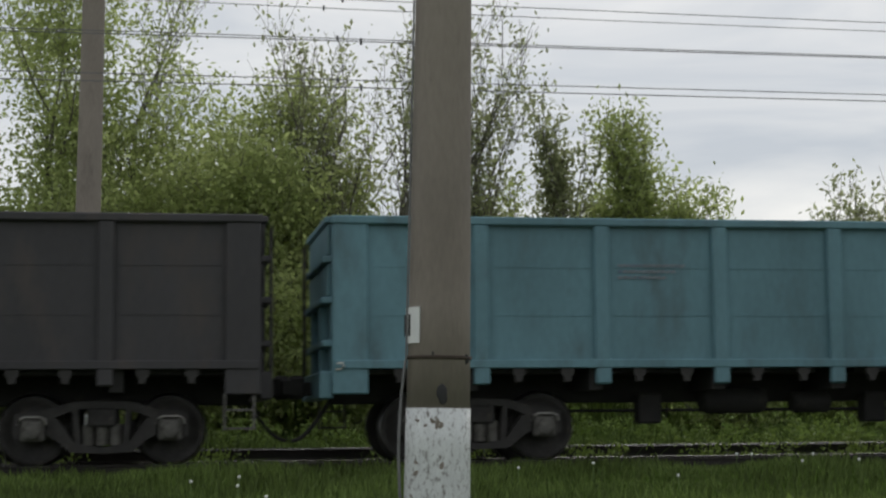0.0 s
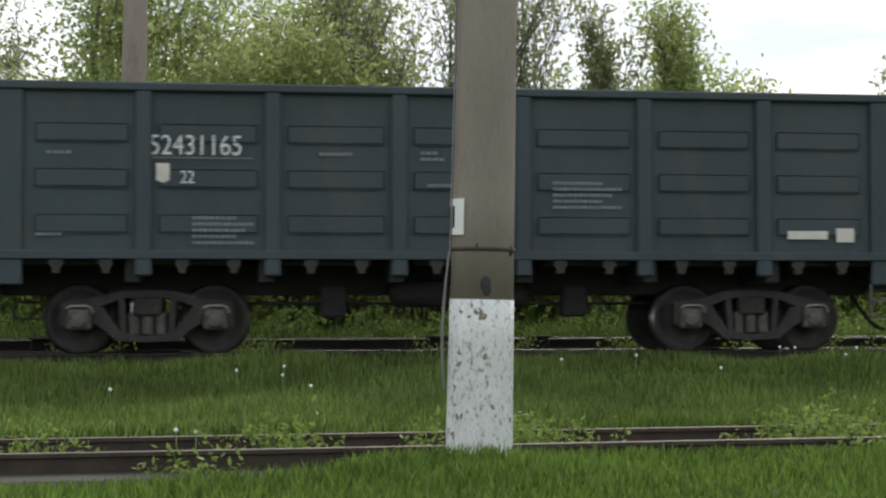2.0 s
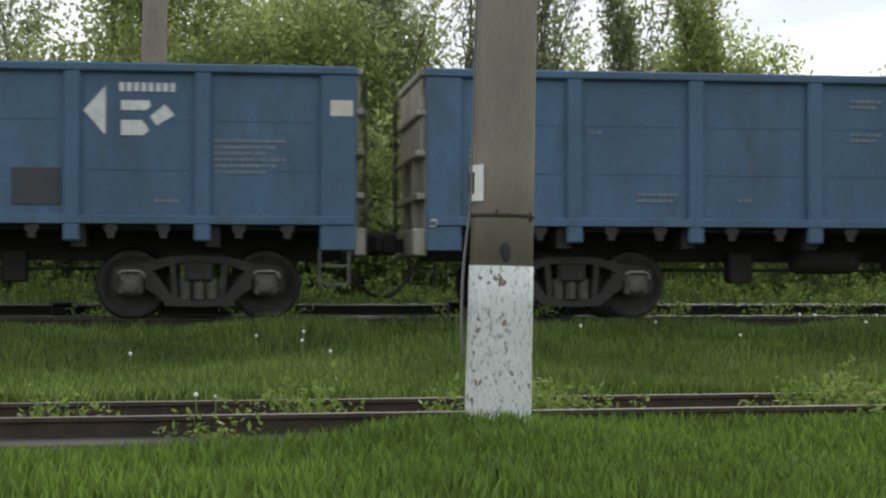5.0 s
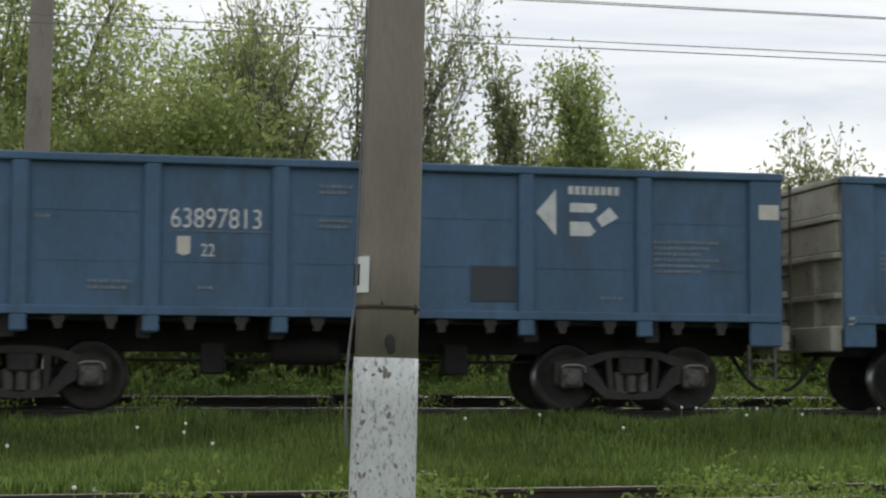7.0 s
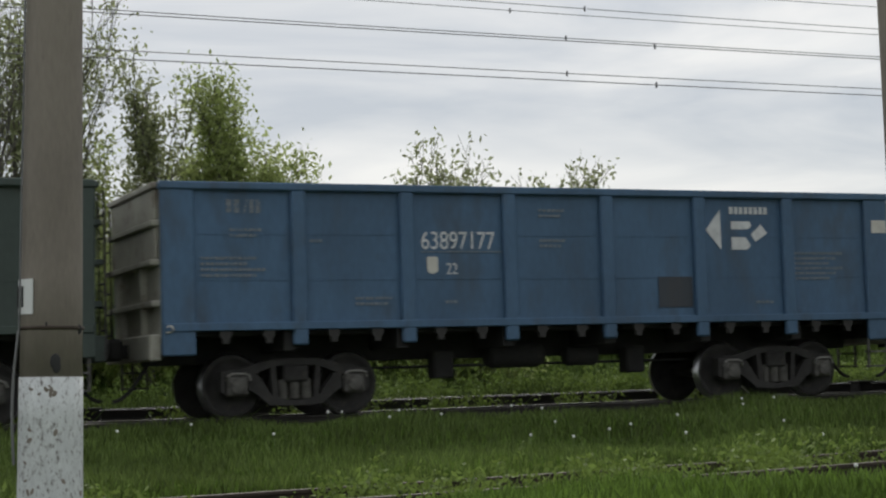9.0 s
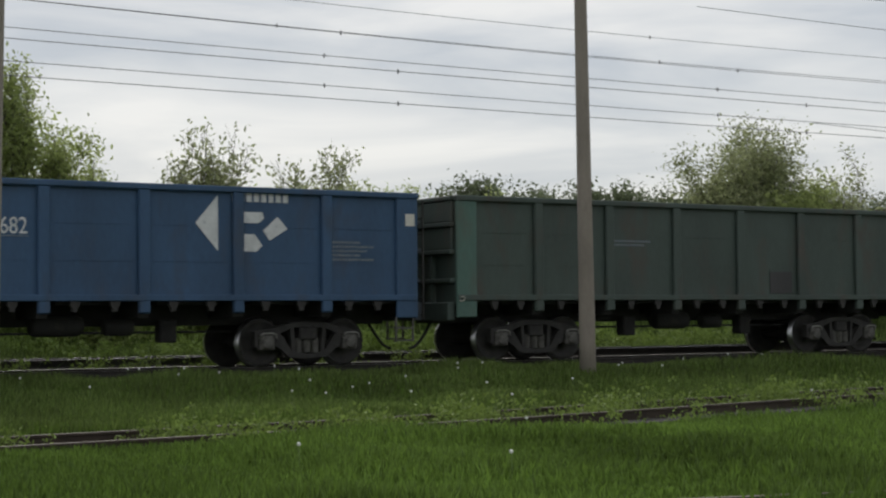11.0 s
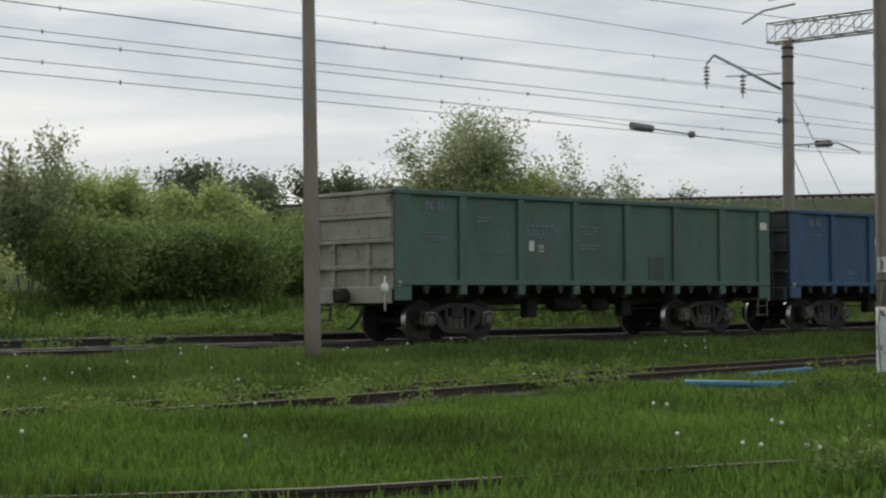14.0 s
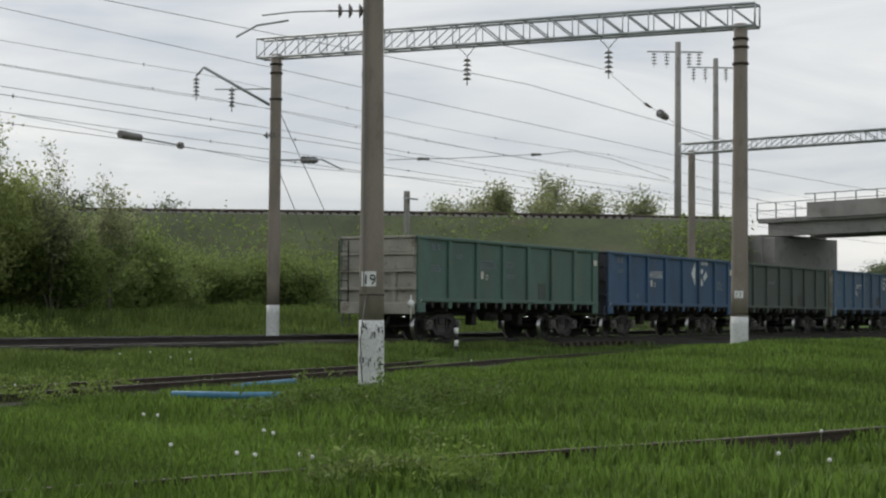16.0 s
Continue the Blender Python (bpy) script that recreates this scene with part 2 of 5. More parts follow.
def curve_through(points, step=1.5):
    """A smooth line y(x) through the given points, as a list of (x, y)."""
    xs = np.arange(points[0][0], points[-1][0] + 0.01, step)
    px, py = np.array(points, float).T
    slope = np.gradient(py, px)
    out = []
    for x in xs:
        k = min(max(np.searchsorted(px, x) - 1, 0), len(px) - 2)
        h = px[k + 1] - px[k]
        t = (x - px[k]) / h
        out.append((float(x), float((2 * t**3 - 3 * t**2 + 1) * py[k] + (t**3 - 2 * t**2 + t) * h * slope[k] + (3 * t**2 - 2 * t**3) * py[k + 1] + (t**3 - t**2) * h * slope[k + 1])))
    return out


MID = curve_through([(-60, 14.2), (-20, 15.6), (0, 16.5), (5, 16.95), (9, 17.3), (13, 18.0), (17, 18.8), (21, 19.5), (27, 20.3), (33, 21.2), (43, 23.3), (56, 25.4), (75, 26.8), (100, 27.4), (130, 27.7)])
NEAR = curve_through([(-45, 14.2), (-15, 12.9), (-0.5, 11.7), (2, 10.0), (4.0, 8.6), (5.6, 8.1), (7.2, 7.6), (8.8, 7.15), (10.4, 6.75), (12.4, 6.15), (15.2, 5.2), (25, 2.9), (45, 0.0), (80, -4.0)])


MID_X, MID_Y = np.array([p[0] for p in MID]), np.array([p[1] for p in MID])


def ground_z(x, y):
    z = -0.72 + 0.16 * smoothstep(4, 13, y) + 0.35 * smoothstep(22.0, 26.8, y)
    z += 0.62 * smoothstep(22, 42, x) * smoothstep(4, 14, y) * (1 - smoothstep(14.0, 19.0, y))
    z += 0.1 * smoothstep(29, 34, y) + (0.95 * smoothstep(34.2, 41, y) if x < 70 else 0.0)
    s = y - float(np.interp(x, MID_X, MID_Y))
    z -= 0.17 * smoothstep(-1.15, -0.5, s) * (1 - smoothstep(1.8, 2.4, s))
    if -3.2 < s < 0.2:
        z -= 0.19 * smoothstep(-2.9, -0.9, s) * max(1 - smoothstep(0.2, 1.3, x), smoothstep(6.5, 10, x)) * (1 - smoothstep(-0.3, 0.1, s))
    if -80 < x < 150 and -10 < y < 60:
        z += 0.05 * noise.noise((x * 0.35, y * 0.35, 0.0)) + 0.03 * noise.noise((x * 1.1, y * 1.1, 4.0))
    return z


gx = np.concatenate([[-3000, -1200, -500, -200, -100], np.arange(-60, 130, 1.0), [140, 170, 220, 400, 1000, 3000]])
gy = np.concatenate([[-3000, -1000, -300, -100, -40], np.arange(-14, 60, 1.0), [65, 75, 90, 120, 200, 500, 1200, 3000]])
gv = [(float(x), float(y), ground_z(x, y)) for y in gy for x in gx]
nx = len(gx)
gf = [(j * nx + i, j * nx + i + 1, (j + 1) * nx + i + 1, (j + 1) * nx + i) for j in range(len(gy) - 1) for i in range(nx - 1)]
tagged(new("ground", raw("ground", gv, gf, M_soil, True)), "grassy uneven meadow ground between railway tracks", "ground", kind="structure")


# ---- tracks ----
def rail_mesh(line, z, mat_web, mat_head):
    """A rail along a line (x, y): foot, web and a head whose top carries the wear."""
    prof = [(-0.065, -0.18), (0.065, -0.18), (0.065, -0.165), (0.012, -0.15), (0.012, -0.045), (0.036, -0.035), (0.036, -0.004), (0.028, 0.0), (-0.028, 0.0), (-0.036, -0.004), (-0.036, -0.035), (-0.012, -0.045), (-0.012, -0.15), (-0.065, -0.165)]
    verts, faces, heads = [], [], []
    for k, (x, y) in enumerate(line):
        a, b = line[max(k - 1, 0)], line[min(k + 1, len(line) - 1)]
        d = Vector((b[0] - a[0], b[1] - a[1])).normalized()
        verts += [(x - d.y * u, y + d.x * u, z + v) for u, v in prof]
    n = len(prof)
    for k in range(len(line) - 1):
        for i in range(n):
            faces.append((k * n + i, k * n + (i + 1) % n, (k + 1) * n + (i + 1) % n, (k + 1) * n + i))
            heads.append(1 if 6 <= i <= 8 else 0)
    me = raw("rail", verts, faces, mat_web)
    me.materials.append(mat_head)
    me.polygons.foreach_set("material_index", heads)
    return me


def offset_line(line, d):
    out = []
    for k, (x, y) in enumerate(line):
        a, b = line[max(k - 1, 0)], line[min(k + 1, len(line) - 1)]
        v = Vector((b[0] - a[0], b[1] - a[1])).normalized()
        out.append((x - v.y * d, y + v.x * d))
    return out


def track(name, label, line, z, head, sleepers=(0, 0), gap=0.55, web=None, sleeper_top=-0.17, sunk=0.0):
    """Two rails on sleepers; line is the near rail."""
    t = thing(name, label, "railway track", kind="structure")
    part("rail", rail_mesh(line, z, web or M_railrust, head), None, t)
    part("rail", rail_mesh(offset_line(line, 1.56), z - sunk, web or M_railrust, head), None, t)
    me = mesh_of("sleeper", box(bmesh.new(), -0.12, 0.12, -0.6, 2.15, -0.16, 0.0, 0.015), M_sleeper)
    x0, x1 = sleepers
    xs = np.arange(x0, x1, gap)
    for x in xs:
        y = float(np.interp(x, [p[0] for p in line], [p[1] for p in line]))
        y2 = float(np.interp(x + 0.3, [p[0] for p in line], [p[1] for p in line]))
        part("sleeper", me, None, t, at=Matrix.Translation((x, y, z + sleeper_top)) @ Matrix.Rotation(math.atan2(y2 - y, 0.3), 4, "Z"))
    return t


def bed(name, label, y0, y1, z_edge, z_top, mat, x0=-200, x1=700):
    """A low ballast bank along the tracks."""
    verts, faces = [], []
    xs = np.concatenate([[x0], np.arange(-30, 90, 1.0), [x1]])
    prof = [(y0, z_edge - 0.4), (y0 + 0.05, z_edge), (y0 + 0.5, z_top), (y1 - 0.9, z_top), (y1 - 0.05, z_edge), (y1, z_edge - 0.4)]
    for x in xs:
        for y, z in prof:
            verts.append((float(x), y + 0.12 * noise.noise((x * 0.7, y, 3.0)), z + 0.03 * noise.noise((x * 1.7, y * 2, 0.0))))
    n = len(prof)
    for k in range(len(xs) - 1):
        for i in range(n - 1):
            faces.append((k * n + i, k * n + i + 1, (k + 1) * n + i + 1, (k + 1) * n + i))
    return tagged(new(name, raw(name, verts, faces, mat)), label, "ballast", kind="structure")


sb_v, sb_f = [], []
for k_, (x_, y_) in enumerate(MID):
    for s_, z_ in ((-0.75, -0.78), (-0.55, -0.66), (0.8, -0.63), (2.0, -0.66), (2.3, -0.8)):
        sb_v.append((x_, y_ + s_ + 0.1 * noise.noise((x_ * 0.8, s_, 2.0)), z_))
    if k_:
        sb_f += [((k_ - 1) * 5 + i_, (k_ - 1) * 5 + i_ + 1, k_ * 5 + i_ + 1, k_ * 5 + i_) for i_ in range(4)]
tagged(new("siding_bed", raw("siding_bed", sb_v, sb_f, M_ballast)), "dark earth and cinder bed under the siding", "ballast", kind="structure")
bed("ballast_bed", "dark oily ballast bed under the freight tracks", 27.2, 34.2, -0.45, -0.17, M_ballast)
track("freight_track", "running track with bright worn rail heads on dark ballast", [(x, 27.75) for x in (-200, -30, 60, 120, 700)], 0.0, M_rail, (-8, 62), 0.6, M_raildark)
track("second_track", "second track with bright rail heads beyond the freight track", [(x, 31.0) for x in (-200, -30, 60, 120, 700)], 0.15, M_rail, (-8, 50), 0.6, M_raildark, -0.2)
track("siding", "rusty overgrown siding track sunk in grass", MID, -0.5, M_railold, (-6, 40), 0.6)
track("overgrown_track", "overgrown track with dull rails lost in grass", NEAR, -0.55, M_railold, (-4, 16), 0.6, sunk=0.16)


# ---- gondola wagons ----
L, HALF, SILL, TOP = 12.95, 1.56, 1.36, 3.48


def wheelset_mesh():
    bm = bmesh.new()
    lathe(bm, [(0.09, -1.1), (0.09, 1.1)], 12, "y")
    for s in (-1, 1):
        y = s * 0.76
        lathe(bm, [(0.16, y + s * 0.1), (0.17, y + s * 0.02), (0.36, y + s * 0.01), (0.40, y + s * 0.065), (0.474, y + s * 0.068), (0.479, y - s * 0.03), (0.508, y - s * 0.04), (0.508, y - s * 0.062), (0.40, y - s * 0.064), (0.17, y - s * 0.04), (0.15, y - s * 0.09)], 36, "y")
    bmesh.ops.recalc_face_normals(bm, faces=bm.faces)
    me = bpy.data.meshes.new("wheelset")
    bm.to_mesh(me)
    bm.free()
    me.materials.append(M_bogie)
    me.materials.append(M_tread)
    for p in me.polygons:
        c = p.center
        r = math.hypot(c.x, c.z)
        if r > 0.46:
            p.material_index = 1
    return me


def side_frame_mesh(s):
    """A cast bogie side frame with its window, spring nest and pedestal arms."""
    bm = bmesh.new()
    y0, y1 = sorted((s * 0.93, s * 1.10))
    def prism(pts):
        a = [bm.verts.new((x, y0, z)) for x, z in pts]
        b = [bm.verts.new((x, y1, z)) for x, z in pts]
        bm.faces.new(a)
        bm.faces.new(b[::-1])
        for k in range(len(pts)):
            bm.faces.new((a[k], b[k], b[(k + 1) % len(pts)], a[(k + 1) % len(pts)]))
    for m in (-1, 1):
        prism([(m * x, z) for x, z in ((1.17, 0.62), (1.17, 0.70), (0.85, 0.74), (0.40, 0.86), (0.0, 0.88), (0.0, 0.79), (0.36, 0.76), (0.72, 0.62))])
        prism([(m * x, z) for x, z in ((0.74, 0.64), (0.60, 0.64), (0.36, 0.30), (0.0, 0.24), (0.0, 0.16), (0.42, 0.18), (0.60, 0.34), (0.74, 0.42))])
        prism([(m * x, z) for x, z in ((0.40, 0.80), (0.32, 0.80), (0.28, 0.28), (0.36, 0.28))])
        prism([(m * x, z) for x, z in ((1.17, 0.66), (1.10, 0.66), (1.10, 0.36), (1.17, 0.40))])
    return mesh_of("side_frame", bm, M_bogie)


def spring_mesh(s):
    bm = bmesh.new()
    for x in (-0.19, 0.0, 0.19):
        rings = []
        for k in range(9):
            rings += [(0.075, 0.27 + k * 0.035), (0.095, 0.282 + k * 0.035)]
        lathe(bm, rings, 10, "z", (x, s * 1.0, 0))
    return mesh_of("spring_nest", bm, M_axle)


def axle_box_mesh(s):
    bm = bmesh.new()
    box(bm, -0.16, 0.16, min(s * 0.95, s * 1.17), max(s * 0.95, s * 1.17), 0.33, 0.63, 0.03)
    lathe(bm, [(0.13, s * 1.12), (0.13, s * 1.2), (0.1, s * 1.215), (0.05, s * 1.22)], 14, "y", (0, 0, 0.478))
    return mesh_of("axle_box", bm, M_axle)


BOGIE = {"wheel": wheelset_mesh()}
for s_ in (-1, 1):
    BOGIE["frame", s_], BOGIE["spring", s_], BOGIE["box", s_] = side_frame_mesh(s_), spring_mesh(s_), axle_box_mesh(s_)
BOGIE["bolster"] = mesh_of("bolster", box(bmesh.new(), -0.2, 0.2, -1.12, 1.12, 0.52, 0.78, 0.03), M_bogie)
bm_ = bmesh.new()
for x_ in (-0.42, 0.42):
    box(bm_, x_ - 0.05, x_ + 0.05, -0.85, 0.85, 0.36, 0.46, 0.01)
    for y_ in (-0.76, 0.76):
        box(bm_, x_ - 0.07, x_ + 0.07, y_ - 0.05, y_ + 0.05, 0.3, 0.62, 0.015)
BOGIE["brake"] = mesh_of("brake_beam", bm_, M_under)


for s_ in (-1, 1):
    bm_ = bmesh.new()
    polytube(bm_, [(-0.19, s_ * 1.17, 0.56), (-0.165, s_ * 1.19, 0.63), (-0.1, s_ * 1.19, 0.66), (0.1, s_ * 1.19, 0.66), (0.165, s_ * 1.19, 0.63), (0.19, s_ * 1.17, 0.56)], 0.018, 5)
    BOGIE["lug", s_] = mesh_of("adapter_lug", bm_, M_lug)


def coupler_mesh():
    bm = bmesh.new()
    box(bm, -0.28, 0.25, -0.1, 0.1, 0.95, 1.15, 0.02)
    box(bm, -0.5, -0.26, -0.22, 0.16, 0.9, 1.24, 0.05)
    box(bm, -0.62, -0.45, -0.25, -0.1, 0.93, 1.2, 0.04)
    return mesh_of("coupler", bm, M_under)


COUPLER = coupler_mesh()


def hose_mesh():
    bm = bmesh.new()
    pts = [Vector((0.12 - 0.6 * t, -0.4, 0.92 - 0.62 * math.sin(math.pi * 0.5 * t) ** 1.1)) for t in np.linspace(0, 1, 12)]
    polytube(bm, pts, 0.032, 6)
    return mesh_of("brake_hose", bm, M_under)


HOSE = hose_mesh()


def text_mesh(name, body, size, mat):
    c = bpy.data.curves.new(name, "FONT")
    c.body, c.size, c.extrude = body, size, 0.002
    o = bpy.data.objects.new(name, c)
    scene.collection.objects.link(o)
    me = bpy.data.meshes.new_from_object(o.evaluated_get(bpy.context.evaluated_depsgraph_get()))
    bpy.data.objects.remove(o)
    me.materials.clear()
    me.materials.append(mat)
    return me


LATCH = {}
for s_ in (-1, 1):
    bm_ = bmesh.new()
    a_, b_ = sorted((s_ * (HALF - 0.1), s_ * (HALF - 0.02)))
    vs_ = []
    for y_ in (a_, b_):
        vs_.append([bm_.verts.new((x_, y_, z_)) for x_, z_ in ((-0.09, SILL - 0.05), (-0.09, SILL - 0.15), (-0.05, SILL - 0.19), (-0.05, SILL - 0.26), (0.05, SILL - 0.26), (0.05, SILL - 0.19), (0.09, SILL - 0.15), (0.09, SILL - 0.05))])
    bm_.faces.new(vs_[0])
    bm_.faces.new(vs_[1][::-1])
    for k_ in range(8):
        bm_.faces.new((vs_[0][k_], vs_[1][k_], vs_[1][(k_ + 1) % 8], vs_[0][(k_ + 1) % 8]))
    LATCH[s_] = mesh_of("hatch_latch", bm_, M_bogie)
CROSS = mesh_of("cross_beam", box(bmesh.new(), -0.1, 0.1, -HALF + 0.12, HALF - 0.12, 0.98, SILL - 0.06, 0.01), M_under)
FLOORHATCH = {s_: mesh_of("floor_hatch", box(bmesh.new(), 0, 1.25, min(s_ * 0.3, s_ * 1.35), max(s_ * 0.3, s_ * 1.35), SILL - 0.14, SILL - 0.07, 0.01), M_under) for s_ in (-1, 1)}


EMBLEM = (((0.0, 0.27), (0.24, 0.0), (0.24, 0.55)),
          ((0.41, 0.28), (0.68, 0.28), (0.74, 0.33), (0.72, 0.39), (0.41, 0.39)),
          ((0.41, 0.0), (0.66, 0.0), (0.72, 0.06), (0.64, 0.17), (0.41, 0.17)),
          ((0.73, 0.21), (0.80, 0.11), (1.0, 0.23), (0.89, 0.35)))


def flat_marking(polygons, y):
    """Painted shapes, 3 mm thick, from outlines in (x, z)."""
    bm = bmesh.new()
    for poly in polygons:
        front = [bm.verts.new((u, y - 0.003, v)) for u, v in poly]
        back = [bm.verts.new((u, y, v)) for u, v in poly]
        bm.faces.new(front)
        bm.faces.new(back[::-1])
        for k in range(len(poly)):
            bm.faces.new((front[k], back[k], back[(k + 1) % len(poly)], front[(k + 1) % len(poly)]))
    return bm


def bar_row(x0, x1, z0, z1, n, slot=0.3):
    """Upright bars in a row, in place of lettering."""
    step = (x1 - x0) / n
    return [((x0 + k * step, z0), (x0 + (k + 1 - slot) * step, z0), (x0 + (k + 1 - slot) * step, z1), (x0 + k * step, z1)) for k in range(n)]


def end_wall(w, x0, d, top, mat, style, yo):
    """One end: sheet, horizontal ribs with lips, posts, and a ladder by one corner."""
    a, b = sorted((x0, x0 - d * 0.06))
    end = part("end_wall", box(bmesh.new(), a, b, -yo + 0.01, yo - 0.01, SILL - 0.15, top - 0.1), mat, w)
    out = lambda p, q: sorted((x0 + d * p, x0 + d * q))
    if style == "ribbed":
        for z, deep in ((top - 0.05, 0.10), (top - 0.60, 0.12), (top - 1.17, 0.14), (top - 1.77, 0.12)):
            a, b = out(-0.02, deep)
            part("end_rib", box(bmesh.new(), a, b, -yo + 0.02, yo - 0.02, z - 0.05, z + 0.04, 0.015), mat, end)
        for z0, z1 in ((top - 0.56, top - 0.1), (top - 1.13, top - 0.65)):
            a, b = out(0.002, 0.055)
            part("end_panel", box(bmesh.new(), a, b, -yo + 0.06, yo - 0.06, z0 + 0.01, z1 - 0.01, 0.02), mat, end)
        for y in (-0.64, 0.64):
            a, b = out(-0.02, 0.1)
            part("end_post", box(bmesh.new(), a, b, y - 0.075, y + 0.075, SILL - 0.42, top - 1.22, 0.015), mat, end)
    else:
        for z, tall, deep in ((top - 0.12, 0.1, 0.1), (top - 1.22, 0.09, 0.22), (SILL - 0.02, 0.05, 0.2)):
            a, b = out(-0.02, deep)
            part("end_rib", box(bmesh.new(), a, b, -yo + 0.02, yo - 0.02, z - tall, z + tall, 0.02), mat, end)
        for y, wide in ((-1.1, 0.06), (-0.42, 0.13), (0.42, 0.13), (1.1, 0.06)):
            a, b = out(-0.02, 0.13)
            part("end_post", box(bmesh.new(), a, b, y - wide, y + wide, SILL, top - 0.1, 0.02), mat, end)
    a, b = out(-0.02, 0.16)
    part("buffer_beam", box(bmesh.new(), a, b, -yo + 0.05, yo - 0.05, 0.88, SILL - 0.1, 0.02), mat, end)
    side = -1 if d > 0 else 1
    lx = x0 + d * 0.14
    lad = bmesh.new()
    for z in np.arange(1.0, top - 0.2, 0.33):
        tube(lad, (lx, side * (HALF - 0.05), float(z)), (lx, side * (HALF - 0.45), float(z)), 0.016, sides=6)
    for y in (HALF - 0.06, HALF - 0.44):
        box(lad, lx - 0.012, lx + 0.012, side * y - 0.02, side * y + 0.02, 0.9, top - 0.15)
    part("ladder", lad, M_bogie, end)
    # steps hanging under the corner
    sx = x0 - d * 0.3
    st = bmesh.new()
    for u in (-0.2, 0.2):
        box(st, sx + u - 0.018, sx + u + 0.018, side * (HALF - 0.08) - 0.02, side * (HALF - 0.08) + 0.02, 0.46, SILL - 0.4)
    for z in (0.47, 0.72):
        box(st, sx - 0.2, sx + 0.2, side * (HALF - 0.1) - 0.07, side * (HALF - 0.1) + 0.07, z, z + 0.03)
    part("corner_steps", st, M_axle, w)


def wagon(index, mat, label, length=L, top=TOP, end_mat=None, number="", logo=None, style="ribbed", hatch=None, marks=(), plates=(), nx=4.09, owner=True, corner=None, digits=0.33, ink=None):
    """A gondola wagon on two bogies; its body starts at x = 0 and rolls along x."""
    w = thing("gondola_wagon", label, "freight wagon", "wagons of the passing train")
    end_mat = end_mat or mat
    wall = 0.05
    yo = HALF - 0.09
    bay = (length - 4.2) / 5
    posts = [2.1 + bay * k for k in range(6)]
    edges = [0.45] + posts + [length - 0.45]
    for s in (-1, 1):
        y0, y1 = sorted((s * yo, s * (yo - wall)))
        part("side_wall", box(bmesh.new(), 0.02, length - 0.02, y0, y1, SILL, top - 0.1), mat, w)
        a, b = sorted((s * yo, s * (yo + 0.03)))
        for xa, xb in zip(edges, edges[1:]):
            if style == "corrugated":
                for kz in range(3):
                    za = SILL + 0.28 + kz * 0.62
                    part("pressed_rib", box(bmesh.new(), xa + 0.2, xb - 0.2, a, b, za, za + 0.26, 0.028), mat, w)
            else:
                for kz in (1, 2):
                    z = SILL + kz * 0.68
                    c, e = sorted((s * yo, s * (yo + 0.008)))
                    part("weld_seam", box(bmesh.new(), xa + 0.12, xb - 0.12, c, e, z - 0.012, z + 0.012), mat, w)
        a, b = sorted((s * (yo - 0.06), s * (HALF + 0.01)))
        part("top_chord", box(bmesh.new(), -0.02, length + 0.02, a, b, top - 0.12, top, 0.02), mat, w)
        part("bottom_sill", box(bmesh.new(), 0.03, length - 0.03, a, b, SILL - 0.07, SILL + 0.05, 0.012), mat, w)
        for x in posts:
            a, b = sorted((s * (yo - 0.01), s * HALF))
            post = bmesh.new()
            box(post, x - 0.115, x + 0.115, a, b, SILL - 0.3, top - 0.1, 0.025)
            part("side_post", post, mat, w)
        for x0, x1 in ((0.0, 0.5), (length - 0.5, length)):
            a, b = sorted((s * (yo - 0.01), s * (HALF - 0.02)))
            part("corner_post", box(bmesh.new(), x0, x1, a, b, SILL - 0.42, top - 0.1, 0.02), corner if corner and x0 == 0.0 else mat, w)
        for xa, xb in zip(edges, edges[1:]):
            for f in (0.3, 0.7):
                part("hatch_latch", LATCH[s], None, w, at=Matrix.Translation((xa + (xb - xa) * f, 0, 0)))
    for x0, d in ((0.0, -1), (length, 1)):
        end_wall(w, x0, d, top, end_mat, style, yo)
        flip = Matrix.Translation((x0, 0, 0)) @ (Matrix.Identity(4) if d < 0 else Matrix.Rotation(math.pi, 4, "Z"))
        part("coupler", COUPLER, None, w, at=flip)
        part("brake_hose", HOSE, None, w, at=flip)
    hook = bmesh.new()
    polytube(hook, [(0.06, -HALF, 1.36), (0.13, -HALF - 0.02, 1.37), (0.15, -HALF - 0.03, 1.32), (0.12, -HALF - 0.02, 1.28), (0.05, -HALF, 1.28)], 0.014, 6)
    part("rope_hook", hook, M_plate, w, "pale bent rope hook")
    part("floor", box(bmesh.new(), 0.05, length - 0.05, -yo + 0.06, yo - 0.06, SILL - 0.05, SILL), M_under, w)
    part("centre_sill", box(bmesh.new(), 0.1, length - 0.1, -0.28, 0.28, 0.82, SILL - 0.06, 0.01), M_under, w)
    for k in range(0, 8):
        part("cross_beam", CROSS, None, w, at=Matrix.Translation((0.15 + k * (length - 0.3) / 7, 0, 0)))
    for k in range(7):
        for s in (-1, 1):
            part("floor_hatch", FLOORHATCH[s], None, w, at=Matrix.Translation((k * (length - 0.5) / 6.75 + 0.3, 0, 0)))
    mid = length / 2
    part("air_reservoir", lathe(bmesh.new(), [(0.16, mid - 0.9), (0.2, mid - 0.82), (0.2, mid), (0.16, mid + 0.1)], 16, "x", (0, -0.55, 0.84)), M_under, w)
    part("brake_cylinder", lathe(bmesh.new(), [(0.12, mid + 0.5), (0.16, mid + 0.55), (0.16, mid + 1.05), (0.1, mid + 1.1)], 14, "x", (0, -0.6, 0.8)), M_under, w)
